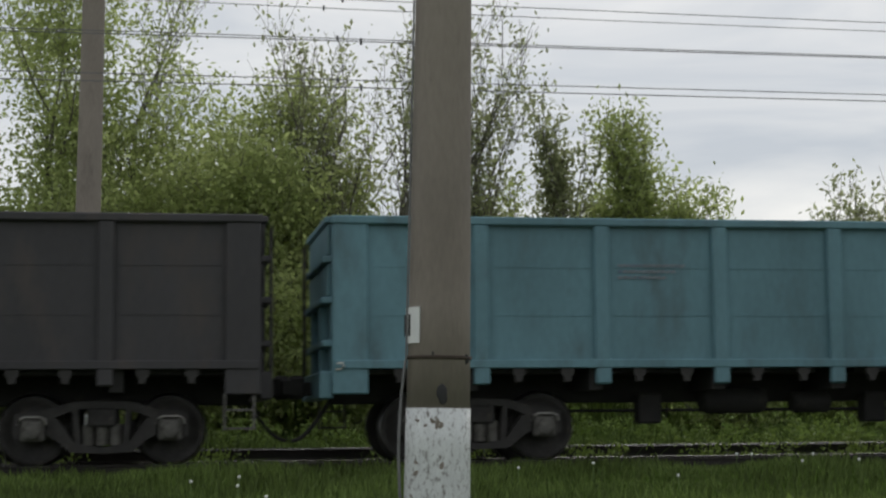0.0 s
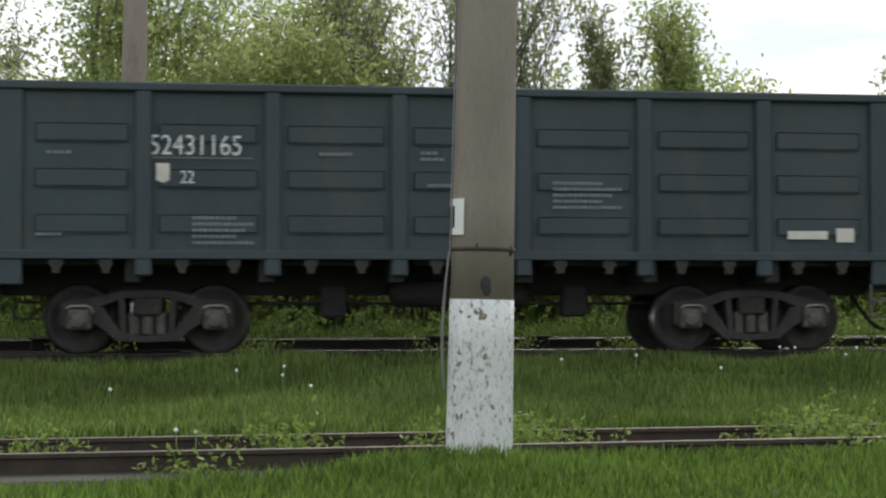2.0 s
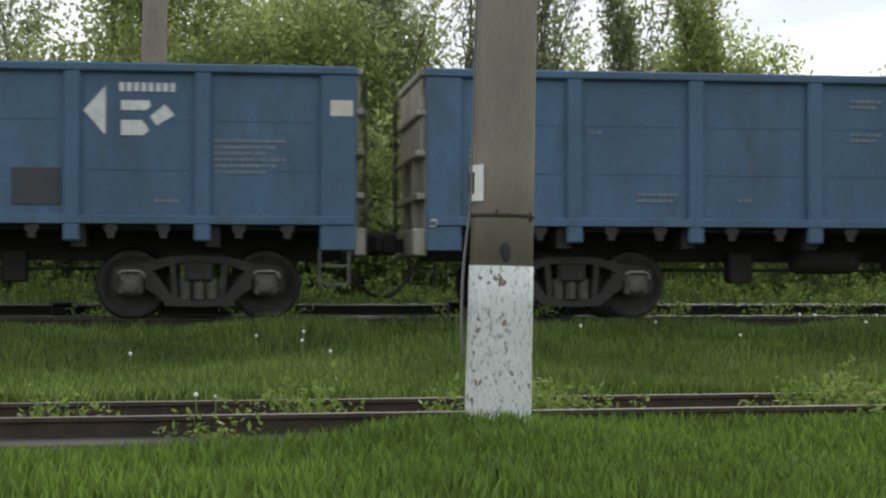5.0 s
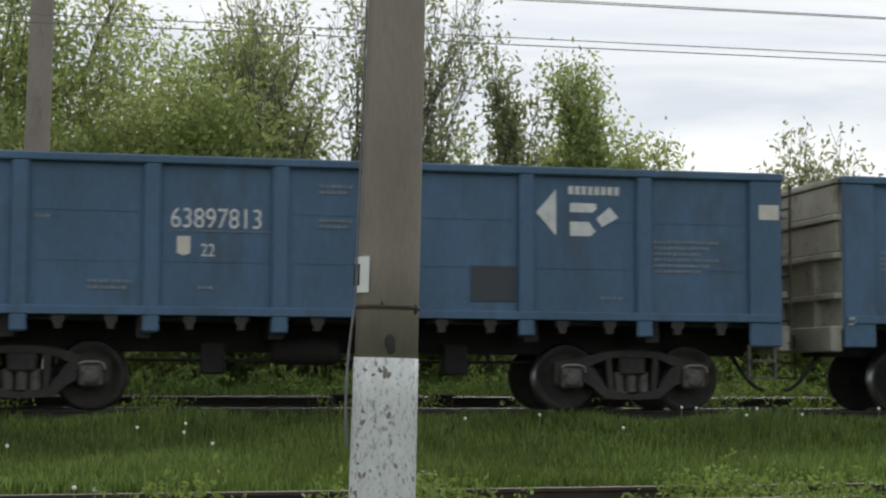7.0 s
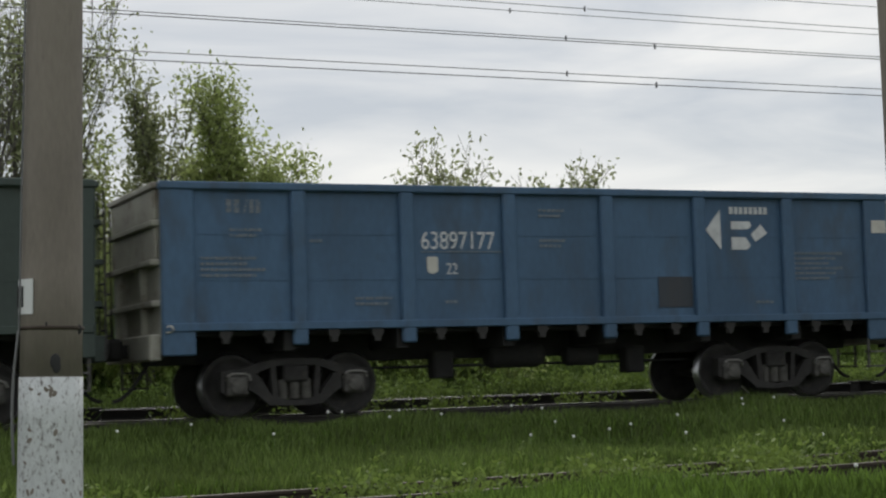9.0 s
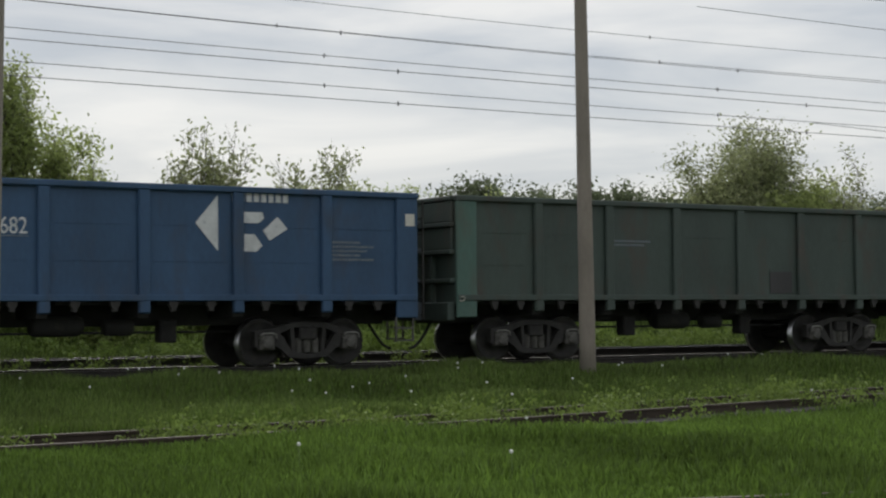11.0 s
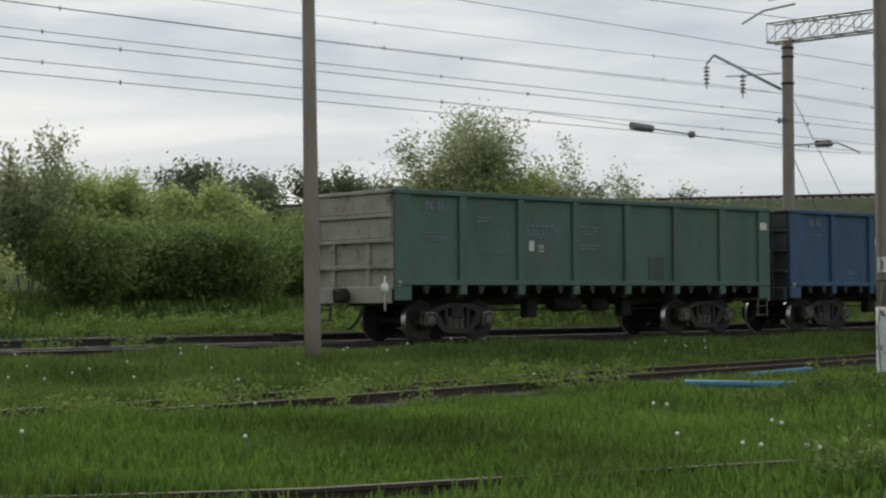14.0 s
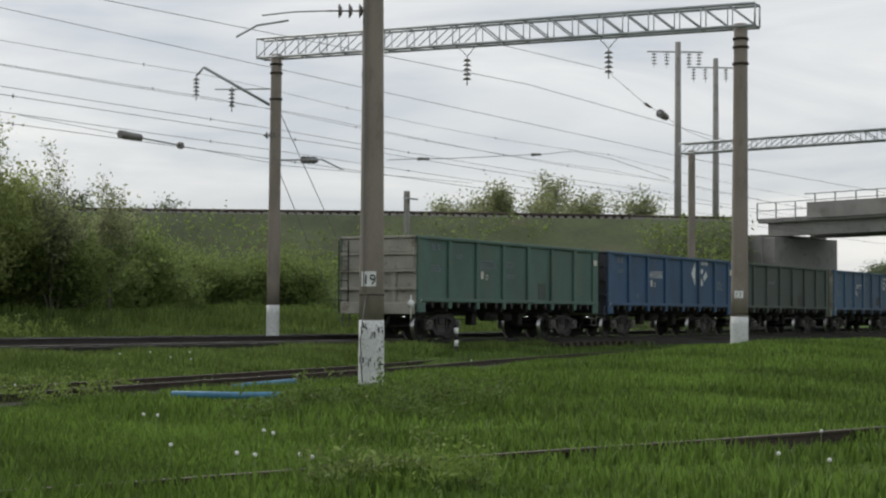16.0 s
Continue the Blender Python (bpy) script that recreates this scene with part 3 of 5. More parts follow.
    for x in (mid - 1.9, mid + 1.6):
        part("distributor_box", box(bmesh.new(), x, x + 0.35, -0.75, -0.45, 0.5, 0.95, 0.03), M_under, w)
    for y in (-0.5, 0.42):
        part("brake_rod", tube(bmesh.new(), (2.6, y, 0.7), (length - 2.6, y, 0.7), 0.022, sides=6), M_under, w)
    for cx in (mid - 4.325, mid + 4.325) if length < 13.2 else (mid - 4.6, mid + 4.6):
        bg = part("bogie", BOGIE["bolster"], None, w, at=Matrix.Translation((cx, 0, 0)))
        for s in (-1, 1):
            part("side_frame", BOGIE["frame", s], None, bg)
            part("spring_nest", BOGIE["spring", s], None, bg)
            for ax in (-0.925, 0.925):
                part("axle_box", BOGIE["box", s], None, bg, at=Matrix.Translation((ax, 0, 0)))
                part("adapter_lug", BOGIE["lug", s], None, bg, "worn bright bearing adapter edge", Matrix.Translation((ax, 0, 0)))
        part("brake_beam", BOGIE["brake"], None, bg)
        for ax in (-0.925, 0.925):
            ws = part("wheelset", BOGIE["wheel"], None, bg, at=Matrix.Translation((ax, 0, 0.479)))
            WHEELS.append((ws, ax))
    face = Matrix.Rotation(radians(90), 4, "X")
    yf = -yo - (0.012 if style == "ribbed" else 0.034)
    if number:
        part("number_marking", text_mesh("number", number, digits * 1.25, ink or M_mark), None, w, "white painted wagon number", Matrix.Translation((nx, yf, top - 0.98)) @ face @ Matrix.Diagonal((0.77, 0.95, 1, 1)))
        part("number_underline", flat_marking([((nx, top - 1.03), (nx + 1.4, top - 1.03), (nx + 1.4, top - 1.015), (nx, top - 1.015))], yf), M_mark2, w)
        part("region_marking", text_mesh("region", "22", 0.25, M_mark), None, w, "white painted region code", Matrix.Translation((nx + 0.42, yf, top - 1.37)) @ face @ Matrix.Diagonal((0.8, 1, 1, 1)))
        part("tag", flat_marking([((nx + 0.1, top - 1.33), (nx + 0.19, top - 1.37), (nx + 0.28, top - 1.33), (nx + 0.28, top - 1.1), (nx + 0.1, top - 1.1))], yf), M_plate, w, "pale shield-shaped tag")
    if owner:
        rows = bar_row(1.0, 1.24, top - 0.45, top - 0.25, 2, 0.35) + [((1.27, top - 0.46), (1.29, top - 0.46), (1.33, top - 0.24), (1.31, top - 0.24))] + bar_row(1.36, 1.56, top - 0.45, top - 0.25, 2, 0.35)
        stuff_part("owner_marking", flat_marking(rows, yf), M_mark2, w, "faded white stencilled marking")
    for x, z, wd, lines in marks:
        for k in range(lines):
            frac = 1.0 - 0.28 * ((k * 7 + int(x * 3)) % 3) / 2
            zc = z - k * 0.085
            stuff_part("stencil_line", flat_marking(bar_row(x, x + wd * frac, zc - 0.024, zc + 0.02, max(3, int(wd * frac / 0.07)), 0.25), yf), M_mark2, w, "faint white stencilled line")
    for x, z, wd, hh in plates:
        yp = -HALF + 0.016 if x > length - 0.56 else yf
        part("plate", box(bmesh.new(), x, x + wd, yp - 0.008, yp, z, z + hh, 0.003), M_plate, w, "white data plate")
    if hatch:
        x, z, wd, hh, hm = hatch
        part("side_patch", box(bmesh.new(), x, x + wd, yf - 0.006, yf + 0.002, z, z + hh), hm, w, "darker square panel on the side")
    if logo:
        lx, lz, sc = logo
        part("painted_emblem", flat_marking([[(lx + u * sc, lz + v * sc) for u, v in poly] for poly in EMBLEM], yf), M_mark, w, "white angular painted emblem")
        stuff_part("emblem_caption", flat_marking(bar_row(lx + 0.39 * sc, lx + 1.03 * sc, lz + 0.49 * sc, lz + 0.59 * sc, 8, 0.3), yf), M_mark, w, "row of white painted bars")
    WAGONS.append((index, w))
    return w


WAGONS, WHEELS = [], []
LINES = ((0.6, 2.36, 1.0, 4), (1.05, 2.78, 0.5, 2), (2.3, 2.62, 0.2, 1), (3.0, 1.75, 0.62, 2), (4.48, 1.68, 0.25, 1), (6.14, 3.12, 0.48, 2), (6.14, 2.64, 0.48, 2), (11.0, 2.44, 1.0, 6), (10.2, 1.62, 0.35, 1))
LONG = 13.8
wagon(0, P_green, "green steel gondola wagon with pale end wall at the train's tail", LONG, end_mat=M_endgrey, number="63552766", nx=4.22, ink=M_mark2, hatch=(8.71, 1.45, 0.6, 0.6, P_dkgreen), marks=((0.9, 2.5, 0.8, 3), (6.0, 2.75, 0.9, 3), (6.0, 2.3, 0.9, 2), (2.6, 2.9, 0.5, 2)), plates=((LONG - 0.45, 2.85, 0.3, 0.2),))
tail = WAGONS[0][1]
part("tail_marker", lathe(bmesh.new(), [(0.02, 0), (0.13, 0.02), (0.13, 0.05), (0.05, 0.09)], 16, "x", (-0.22, -1.38, 1.22)), M_sign, tail, "white tail marker disc")
part("marker_staff", tube(bmesh.new(), (-0.18, -1.38, 0.7), (-0.18, -1.38, 1.5), 0.02, sides=6), M_sign, tail)
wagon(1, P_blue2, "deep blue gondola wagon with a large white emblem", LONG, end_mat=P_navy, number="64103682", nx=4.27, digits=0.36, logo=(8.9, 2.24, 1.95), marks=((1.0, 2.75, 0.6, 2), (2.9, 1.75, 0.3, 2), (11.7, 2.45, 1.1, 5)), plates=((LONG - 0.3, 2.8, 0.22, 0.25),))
wagon(2, P_dkgreen, "dull dark green gondola wagon with a brighter green corner", LONG, corner=P_green, hatch=(8.8, 1.45, 0.7, 0.5, P_brown), owner=False, marks=((4.0, 2.6, 1.2, 2),))
for index_, number_ in ((3, "63897177"), (4, "63897813"), (5, "63896682"), (6, "")):
    wagon(index_, P_blue, "blue gondola wagon with a white emblem and number" if number_ else "blue gondola wagon with pale grey end wall", end_mat=M_endgrey, number=number_, logo=(9.25, 2.5, 1.22), hatch=(8.3, 1.55, 0.65, 0.5, P_navy), marks=LINES, plates=((L - 0.36, 2.79, 0.31, 0.22),))
wagon(7, P_navy, "sooty dark navy gondola wagon", top=3.42, number="56068372", nx=2.15, owner=False, marks=((4.26, 2.58, 0.65, 1), (5.77, 2.58, 0.33, 2), (6.35, 2.58, 0.33, 2), (5.9, 2.22, 0.75, 1), (7.72, 2.48, 0.65, 4), (2.6, 1.88, 0.9, 2), (2.84, 1.68, 0.5, 3)), plates=((12.15, 1.54, 0.3, 0.2), (11.7, 1.55, 0.37, 0.1), (10.07, 1.5, 0.5, 0.06), (11.0, 1.49, 0.37, 0.05)))
wagon(8, P_slate, "dark slate gondola wagon with corrugated sides", top=3.7, end_mat=M_endslate, number="52431165", nx=2.17, style="corrugated", owner=False, marks=((0.81, 2.74, 0.48, 1), (4.49, 2.75, 0.54, 1), (5.9, 2.78, 0.35, 2), (6.0, 2.33, 0.36, 1), (7.78, 2.38, 1.0, 5), (2.76, 1.86, 0.85, 5), (0.67, 1.63, 0.5, 1)), plates=((11.93, 1.56, 0.27, 0.2), (11.2, 1.6, 0.6, 0.12)))
wagon(9, P_brown, "sooty brown gondola wagon with a red panel", top=3.42, hatch=(6.66, 1.48, 0.6, 0.92, P_red), owner=False, marks=((4.6, 2.72, 0.9, 4), (6.0, 2.74, 0.66, 4), (7.77, 2.9, 0.7, 5), (1.3, 2.8, 0.4, 2)))
wagon(10, P_teal, "faded teal gondola wagon", top=3.42, owner=False, marks=((4.1, 2.75, 1.0, 3),))


# ---- masts, gantry, wires ----
def concrete_mast(label, x, y, z, height, r0, r1, lean=0.0, white=None, plate=None, band=None, text=""):
    p = thing("catenary_mast", label, "railway mast", "concrete masts along the tracks", at=Matrix.Translation((x, y, z)) @ Matrix.Rotation(radians(lean), 4, "Y"))
    def rad(h):
        return r0 + (r1 - r0) * h / height
    cut = white or 0.0
    bm = bmesh.new()
    rings = [(rad(h), h) for h in np.linspace(cut, height, 12)]
    lathe(bm, rings, 32)
    part("shaft", bm, M_concrete, p)
    if white:
        bm = bmesh.new()
        lathe(bm, [(rad(h) + 0.004, h) for h in np.linspace(-0.4, white + 0.01, 6)], 32)
        part("painted_base", bm, M_white, p, "flaking whitewashed mast base")
    if plate:
        px, pz, pw, ph, turn = plate
        bm = bmesh.new()
        n, r = 6, rad(pz) + 0.006
        rows = []
        for k in range(n + 1):
            a = turn - pw / 2 / r + pw / r * k / n
            rows.append([bm.verts.new((rr * math.sin(a), -rr * math.cos(a), zz)) for rr, zz in ((r, pz), (r + 0.012, pz), (r + 0.012, pz + ph), (r, pz + ph))])
        for p0, p1 in zip(rows, rows[1:]):
            for q in range(4):
                bm.faces.new((p0[q], p0[(q + 1) % 4], p1[(q + 1) % 4], p1[q]))
        bm.faces.new(rows[0])
        bm.faces.new(rows[-1][::-1])
        pl = part("number_plate", bm, M_sign, p, "small white plate")
        if text:
            me = text_mesh("digits", text, ph * 0.95, M_ink)
            r = rad(pz) + 0.02
            part("digits", me, None, pl, at=Matrix.Translation((r * math.sin(turn) - 0.0, -r * math.cos(turn), pz + ph * 0.14)) @ Matrix.Rotation(turn, 4, "Z") @ Matrix.Translation((-pw * 0.38, 0, 0)) @ Matrix.Rotation(radians(90), 4, "X"))
        else:
            r = rad(pz) + 0.018
            for k, a in enumerate((turn - 0.2, turn + 0.18)):
                part("figure_bar", box(bmesh.new(), r * math.sin(a) - 0.012, r * math.sin(a) + 0.012, -r * math.cos(a) - 0.004, -r * math.cos(a) + 0.006, pz + ph * 0.2, pz + ph * 0.8), M_ink, pl)
    for h in band or ():
        bm = bmesh.new()
        wd = 0.012 if h < 3 else 0.035
        lathe(bm, [(rad(h) + wd, h - wd), (rad(h) + wd, h + wd)], 32)
        part("steel_band", bm, M_railrust, p)
    return p, rad


def cable_down(p, pts, r=0.012, label="loose earthing cable"):
    bm = bmesh.new()
    polytube(bm, pts, r, 6)
    return part("earth_cable", bm, M_wire, p, label)


near_mast, near_rad = concrete_mast("thick weathered concrete mast with flaking whitewashed base", 1.985, 15.8, -0.55, 9.2, 0.238, 0.168, 1.3, 1.15, (0, 1.62, 0.27, 0.26, -1.38), (1.52,))
cable_down(near_mast, [(-0.25 - 0.03 * math.sin(3 * t) - 0.02 * t, -0.05, 1.5 - 0.98 * t) for t in np.linspace(0, 1, 9)])
cable_down(near_mast, [(-near_rad(h) - 0.02, -0.05, h) for h in (1.5, 3.0, 5.0, 9.0)], 0.008)
for h_, a_, s_ in ((1.51, 0.85, 0.032), (1.27, -0.06, 0.05), (1.23, -0.02, 0.04), (1.545, -0.35, 0.012)):
    bm_ = bmesh.new()
    r_ = near_rad(h_)
    bmesh.ops.create_icosphere(bm_, subdivisions=2, radius=s_, matrix=Matrix.Translation((r_ * math.sin(a_), -r_ * math.cos(a_), h_)) @ Matrix.Diagonal((0.8, 0.18, 1.2, 1)))
    part("tar_blot", bm_, M_ink, near_mast, "dark tar blot on the concrete")
rc_ = random.Random(41)
for k_ in range(26):
    a_, h_ = (rc_.uniform(-0.95, 0.1), 1.07 + rc_.uniform(-0.05, 0.02)) if k_ < 11 else (rc_.choice((-1.15, -0.9, 0.2, 1.2)) + rc_.uniform(-0.25, 0.25), rc_.uniform(0.02, 0.45) if k_ < 20 else rc_.uniform(0.4, 1.0))
    r_ = near_rad(h_) + 0.004
    bm_ = bmesh.new()
    bmesh.ops.create_icosphere(bm_, subdivisions=1, radius=rc_.uniform(0.012, 0.026), matrix=Matrix.Translation((r_ * math.sin(a_), -r_ * math.cos(a_), h_)) @ Matrix.Rotation(a_, 4, "Z") @ Matrix.Rotation(rc_.uniform(0, 3), 4, "Y") @ Matrix.Diagonal((1.3, 0.12, 0.7, 1)))
    part("paint_chip", bm_, M_concrete, near_mast, "bare concrete chip in the whitewash")
concrete_mast("concrete mast beyond the second track with whitewashed foot", -1.28, 34.5, -0.2, 10.5, 0.25, 0.19, 0.8, 0.95, (0, 2.0, 0.22, 0.3, 0.1), (1.2,))
concrete_mast("slim plain concrete mast beside the freight track", 17.33, 25.0, -0.45, 10.0, 0.17, 0.115, -0.6)
mast4, rad4 = concrete_mast("concrete mast with white number plate and graffiti on its white base", 24.1, 16.0, -0.62, 11.5, 0.25, 0.175, -0.2, 1.36, (0, 2.02, 0.3, 0.29, -1.28), (1.86,), "19")
cable_down(mast4, [(-0.27 - 0.1 * t - 0.14 * math.sin(math.pi * t), -0.05, 1.85 - 1.75 * t) for t in np.linspace(0, 1, 9)])
cable_down(mast4, [(-rad4(h) - 0.05, 0.0, h) for h in (1.9, 4.0, 6.2, 8.5)], 0.012)
bm_ = bmesh.new()
random.seed(5)
for k_ in range(34):
    a_, h_ = random.uniform(-2.1, 0.1), random.uniform(0.35, 1.25)
    r_ = rad4(h_) + 0.006
    box(bm_, r_ * math.sin(a_) - random.uniform(0.006, 0.035), r_ * math.sin(a_) + 0.008, -r_ * math.cos(a_) - 0.006, -r_ * math.cos(a_) + 0.002, h_, h_ + random.uniform(0.02, 0.12))
part("graffiti", bm_, M_ink, mast4, "dark scrawled marks")
mast5, rad5 = concrete_mast("concrete gantry mast with white base by the grass", 44.15, 16.0, -0.1, 9.7, 0.26, 0.2, 0.8, 0.95, (0, 1.5, 0.26, 0.22, -1.3), (1.05, 8.5, 9.0, 9.25))
mast6, rad6 = concrete_mast("concrete gantry mast beyond the tracks", 43.2, 32.36, 0.0, 9.75, 0.22, 0.18, 0.4, 1.15, None, (8.2, 9.1, 9.4))


def lattice_beam(name, label, a, b, depth, width, bay, parent=None):
    """A box girder of angles from a to b (lower chord), with zigzag lacing on its faces."""
    g = thing(name, label, "gantry beam", kind="")
    a, b = Vector(a), Vector(b)
    d = (b - a).normalized()
    side, up = d.cross(Vector((0, 0, 1))).normalized() * width / 2, Vector((0, 0, depth))
    for s in (-1, 1):
        for u in (Vector(), up):
            part("chord", tube(bmesh.new(), a + side * s + u, b + side * s + u, 0.045, sides=4), M_steel, g)
    n = int((b - a).length / bay)
    for s in (-1, 1):
        bm = bmesh.new()
        for k in range(n):
            p, q = a + d * ((b - a).length * k / n), a + d * ((b - a).length * (k + 1) / n)
            tube(bm, p + side * s, p + side * s + up, 0.02, sides=4)
            lo, hi = (p, q + up) if k < n // 2 else (p + up, q)
            tube(bm, lo + side * s, hi + side * s, 0.022, sides=4)
        tube(bm, b + side * s, b + side * s + up, 0.03, sides=4)
        part("lacing", bm, M_steel, g)
    bm = bmesh.new()
    for k in range(n + 1):
        p = a + d * ((b - a).length * k / n)
        tube(bm, p - side, p + side, 0.018, sides=4)
        tube(bm, p - side + up, p + side + up, 0.018, sides=4)
    part("cross_bars", bm, M_steel, g)
    return g


lattice_beam("gantry_beam", "grey steel lattice beam spanning the tracks between two masts", (43.15, 32.95, 9.62), (44.33, 15.5, 9.5), 0.66, 0.5, 0.8)
lattice_beam("gantry_beam", "farther grey steel lattice beam across the tracks", (75.1, 30.6, 8.95), (71.5, 12.0, 8.95), 0.5, 0.5, 0.8)
concrete_mast("far concrete gantry mast", 75.1, 30.1, 0.0, 9.1, 0.2, 0.17, 0.0)
concrete_mast("far concrete gantry mast", 71.6, 12.3, 0.0, 9.1, 0.2, 0.17, 0.0)


def insulator(bm, top, n=5, step=0.13, r=0.12, axis=(0, 0, -1)):
    ax = Vector(axis).normalized()
    p = Vector(top)
    tube(bm, p, p + ax * (n * step + 0.2), 0.018, sides=6)
    for k in range(n):
        c = p + ax * (0.12 + k * step)
        tube(bm, c - ax * 0.035, c + ax * 0.03, r * 0.45, r, sides=12)
    return p + ax * (n * step + 0.2)


for x_, y_, z_ in ((43.65, 25.05, 9.55), (44.0, 20.2, 9.5)):
    t_ = thing("suspension_insulator", "string of porcelain insulator discs hanging under the gantry", "insulator", "insulators on the gantry")
    bm_ = bmesh.new()
    for s_ in (-0.35, 0.35):
        tube(bm_, (x_, y_ + s_, z_), (x_, y_, z_ - 0.35), 0.015, sides=5)
    part("hanger", bm_, M_steel, t_)
    bm_ = bmesh.new()
    insulator(bm_, (x_, y_, z_ - 0.35), 5, 0.15, 0.14)
    part("disc_string", bm_, M_insul, t_)

arm_ = thing("mast_bracket", "steel cantilever bracket with insulator strings on the gantry mast", "bracket")
bm_ = bmesh.new()
tube(bm_, (43.1, 32.5, 8.0), (41.75, 34.3, 9.25), 0.05, sides=8)
tube(bm_, (41.75, 34.3, 9.25), (41.6, 34.5, 8.95), 0.04, sides=8)
tube(bm_, (43.1, 32.5, 8.55), (42.0, 34.0, 8.5), 0.025, sides=6)
part("arm", bm_, M_steel, arm_)
for a_ in ((41.6, 34.5, 8.95), (42.35, 33.55, 8.6)):
    bm_ = bmesh.new()
    insulator(bm_, a_, 5, 0.13, 0.12)
    part("insulator_string", bm_, M_insul, arm_)
bm_ = bmesh.new()
insulator(bm_, (43.0, 32.7, 6.95), 3, 0.14, 0.13, (0.3, -0.9, 0))
part("line_insulator", bm_, M_insul, arm_)
bm_ = bmesh.new()
tube(bm_, (43.2, 32.2, 6.1), (44.1, 31.0, 6.15), 0.03, sides=6)
tube(bm_, (44.1, 31.0, 6.15), (44.5, 30.4, 5.8), 0.03, sides=6)
part("registration_arm", bm_, M_steel, arm_)
side_ = thing("mast_bracket", "bracket with three insulator discs on the numbered mast", "bracket")
bm_ = bmesh.new()
insulator(bm_, (24.0, 16.1, 6.79), 3, 0.2, 0.15, (-0.5, 0.86, 0))
part("disc_string", bm_, M_insul, side_)
bm_ = bmesh.new()
polytube(bm_, [(23.6, 16.8, 6.79), (23.3, 17.35, 6.77), (23.0, 17.9, 6.7)], 0.016, 6)
polytube(bm_, [(22.7, 18.3, 6.26), (22.94, 17.97, 6.5), (23.25, 17.44, 6.6)], 0.022, 6)
tube(bm_, (24.1, 16.0, 5.55), (24.0, 16.2, 5.55), 0.09, sides=8)
part("rod", bm_, M_steel, side_)


def wire(label, pts, r=0.011, droppers=()):
    t = thing("overhead_wire", label, "overhead wire", "overhead wires")
    bm = bmesh.new()
    polytube(bm, pts, r)
    part("strand", bm, M_wire, t)
    if droppers:
        bm = bmesh.new()
        for p in droppers:
            tube(bm, (p[0], p[1], p[2] - 0.05), (p[0], p[1], p[2] + 0.05), 0.02, sides=6)
        stuff_part("clamp", bm, M_wire, t)
    return t


def sagging(x0, x1, y, z_ends, sag, supports):
    pts = []
    for x in np.arange(x0, x1, 3.0):
        ends = [s for s in supports]
        k = max(i for i, s in enumerate(ends[:-1]) if s <= x or i == 0)
        f = (x - ends[k]) / (ends[k + 1] - ends[k])
        pts.append((float(x), y, z_ends - 4 * sag * f * (1 - f)))
    return pts


SUP = [-90, -45, -1.3, 43.2, 75, 118]
for lab_, y_, z_, sag_ in (("contact wire over the freight track", 28.5, 5.55, 0.03), ("stranded messenger wire above the freight track", 28.5, 6.26, 0.05), ("contact wire over the second track", 31.8, 6.36, 0.05), ("stranded messenger wire above the second track", 31.8, 7.08, 0.08), ("feeder wire beyond the tracks", 34.2, 8.25, 0.2), ("upper feeder wire beyond the tracks", 34.6, 9.1, 0.3), ("thin feeder wire between the tracks", 31.0, 7.6, 0.2)):
    pts_ = sagging(-60, 112, y_, z_, sag_, SUP)
    wire(lab_, pts_, 0.008 if "feeder" in lab_ else 0.009, [p for i, p in enumerate(pts_) if i % 4 == 1])
wire("slack wire run slanting to the gantry", [(18, 30.5, 9.3), (30, 27.5, 8.9), (44, 23.0, 8.2), (60, 21.0, 7.4)], 0.010)
wire("slack wire run slanting below the gantry", [(30, 36, 10.2), (43.2, 30.5, 8.8), (60, 24.0, 7.2), (74, 20, 6.6)], 0.010)
wire("guy wire from the gantry mast to the ground", [(43.2, 32.4, 8.2), (47.5, 31.0, 0.6)], 0.014)
wire("guy wire from the gantry mast to the ground", [(43.2, 32.4, 6.2), (46.2, 31.6, 0.6)], 0.014)
wire("section insulator wire with grey rod insulators", [(30.5, 31.8, 6.3), (43.2, 31.9, 5.9), (56, 31.8, 6.2)], 0.009)
ins_ = thing("rod_insulator", "grey rod insulator strung in the wire", "insulator")
part("rod", tube(bmesh.new(), (34.7, 31.8, 6.17), (35.6, 31.8, 6.14), 0.12, sides=12), M_insul, ins_)
part("end_fitting", tube(bmesh.new(), (35.6, 31.8, 6.14), (37.6, 31.8, 6.08), 0.025, sides=8), M_steel, ins_)
part("end_ring", lathe(bmesh.new(), [(0.06, 37.4), (0.11, 37.44), (0.11, 37.56), (0.06, 37.6)], 12, "x", (0, 31.8, 6.08)), M_insul, ins_)


def spool(label, a, b, r, n=1):
    """A rod insulator strung in a wire between a and b, with n swollen sheds."""
    t = thing("rod_insulator", label, "insulator", "insulators strung in the wires")
    a, b = Vector(a), Vector(b)
    part("rod", tube(bmesh.new(), a, b, r * 0.3, sides=6), M_steel, t)
    for k in range(n):
        c, d = a.lerp(b, (k + 0.15) / n), a.lerp(b, (k + 0.85) / n)
        part("shed", tube(bmesh.new(), c, d, r, r * 0.8, sides=10), M_insul, t)
    return t


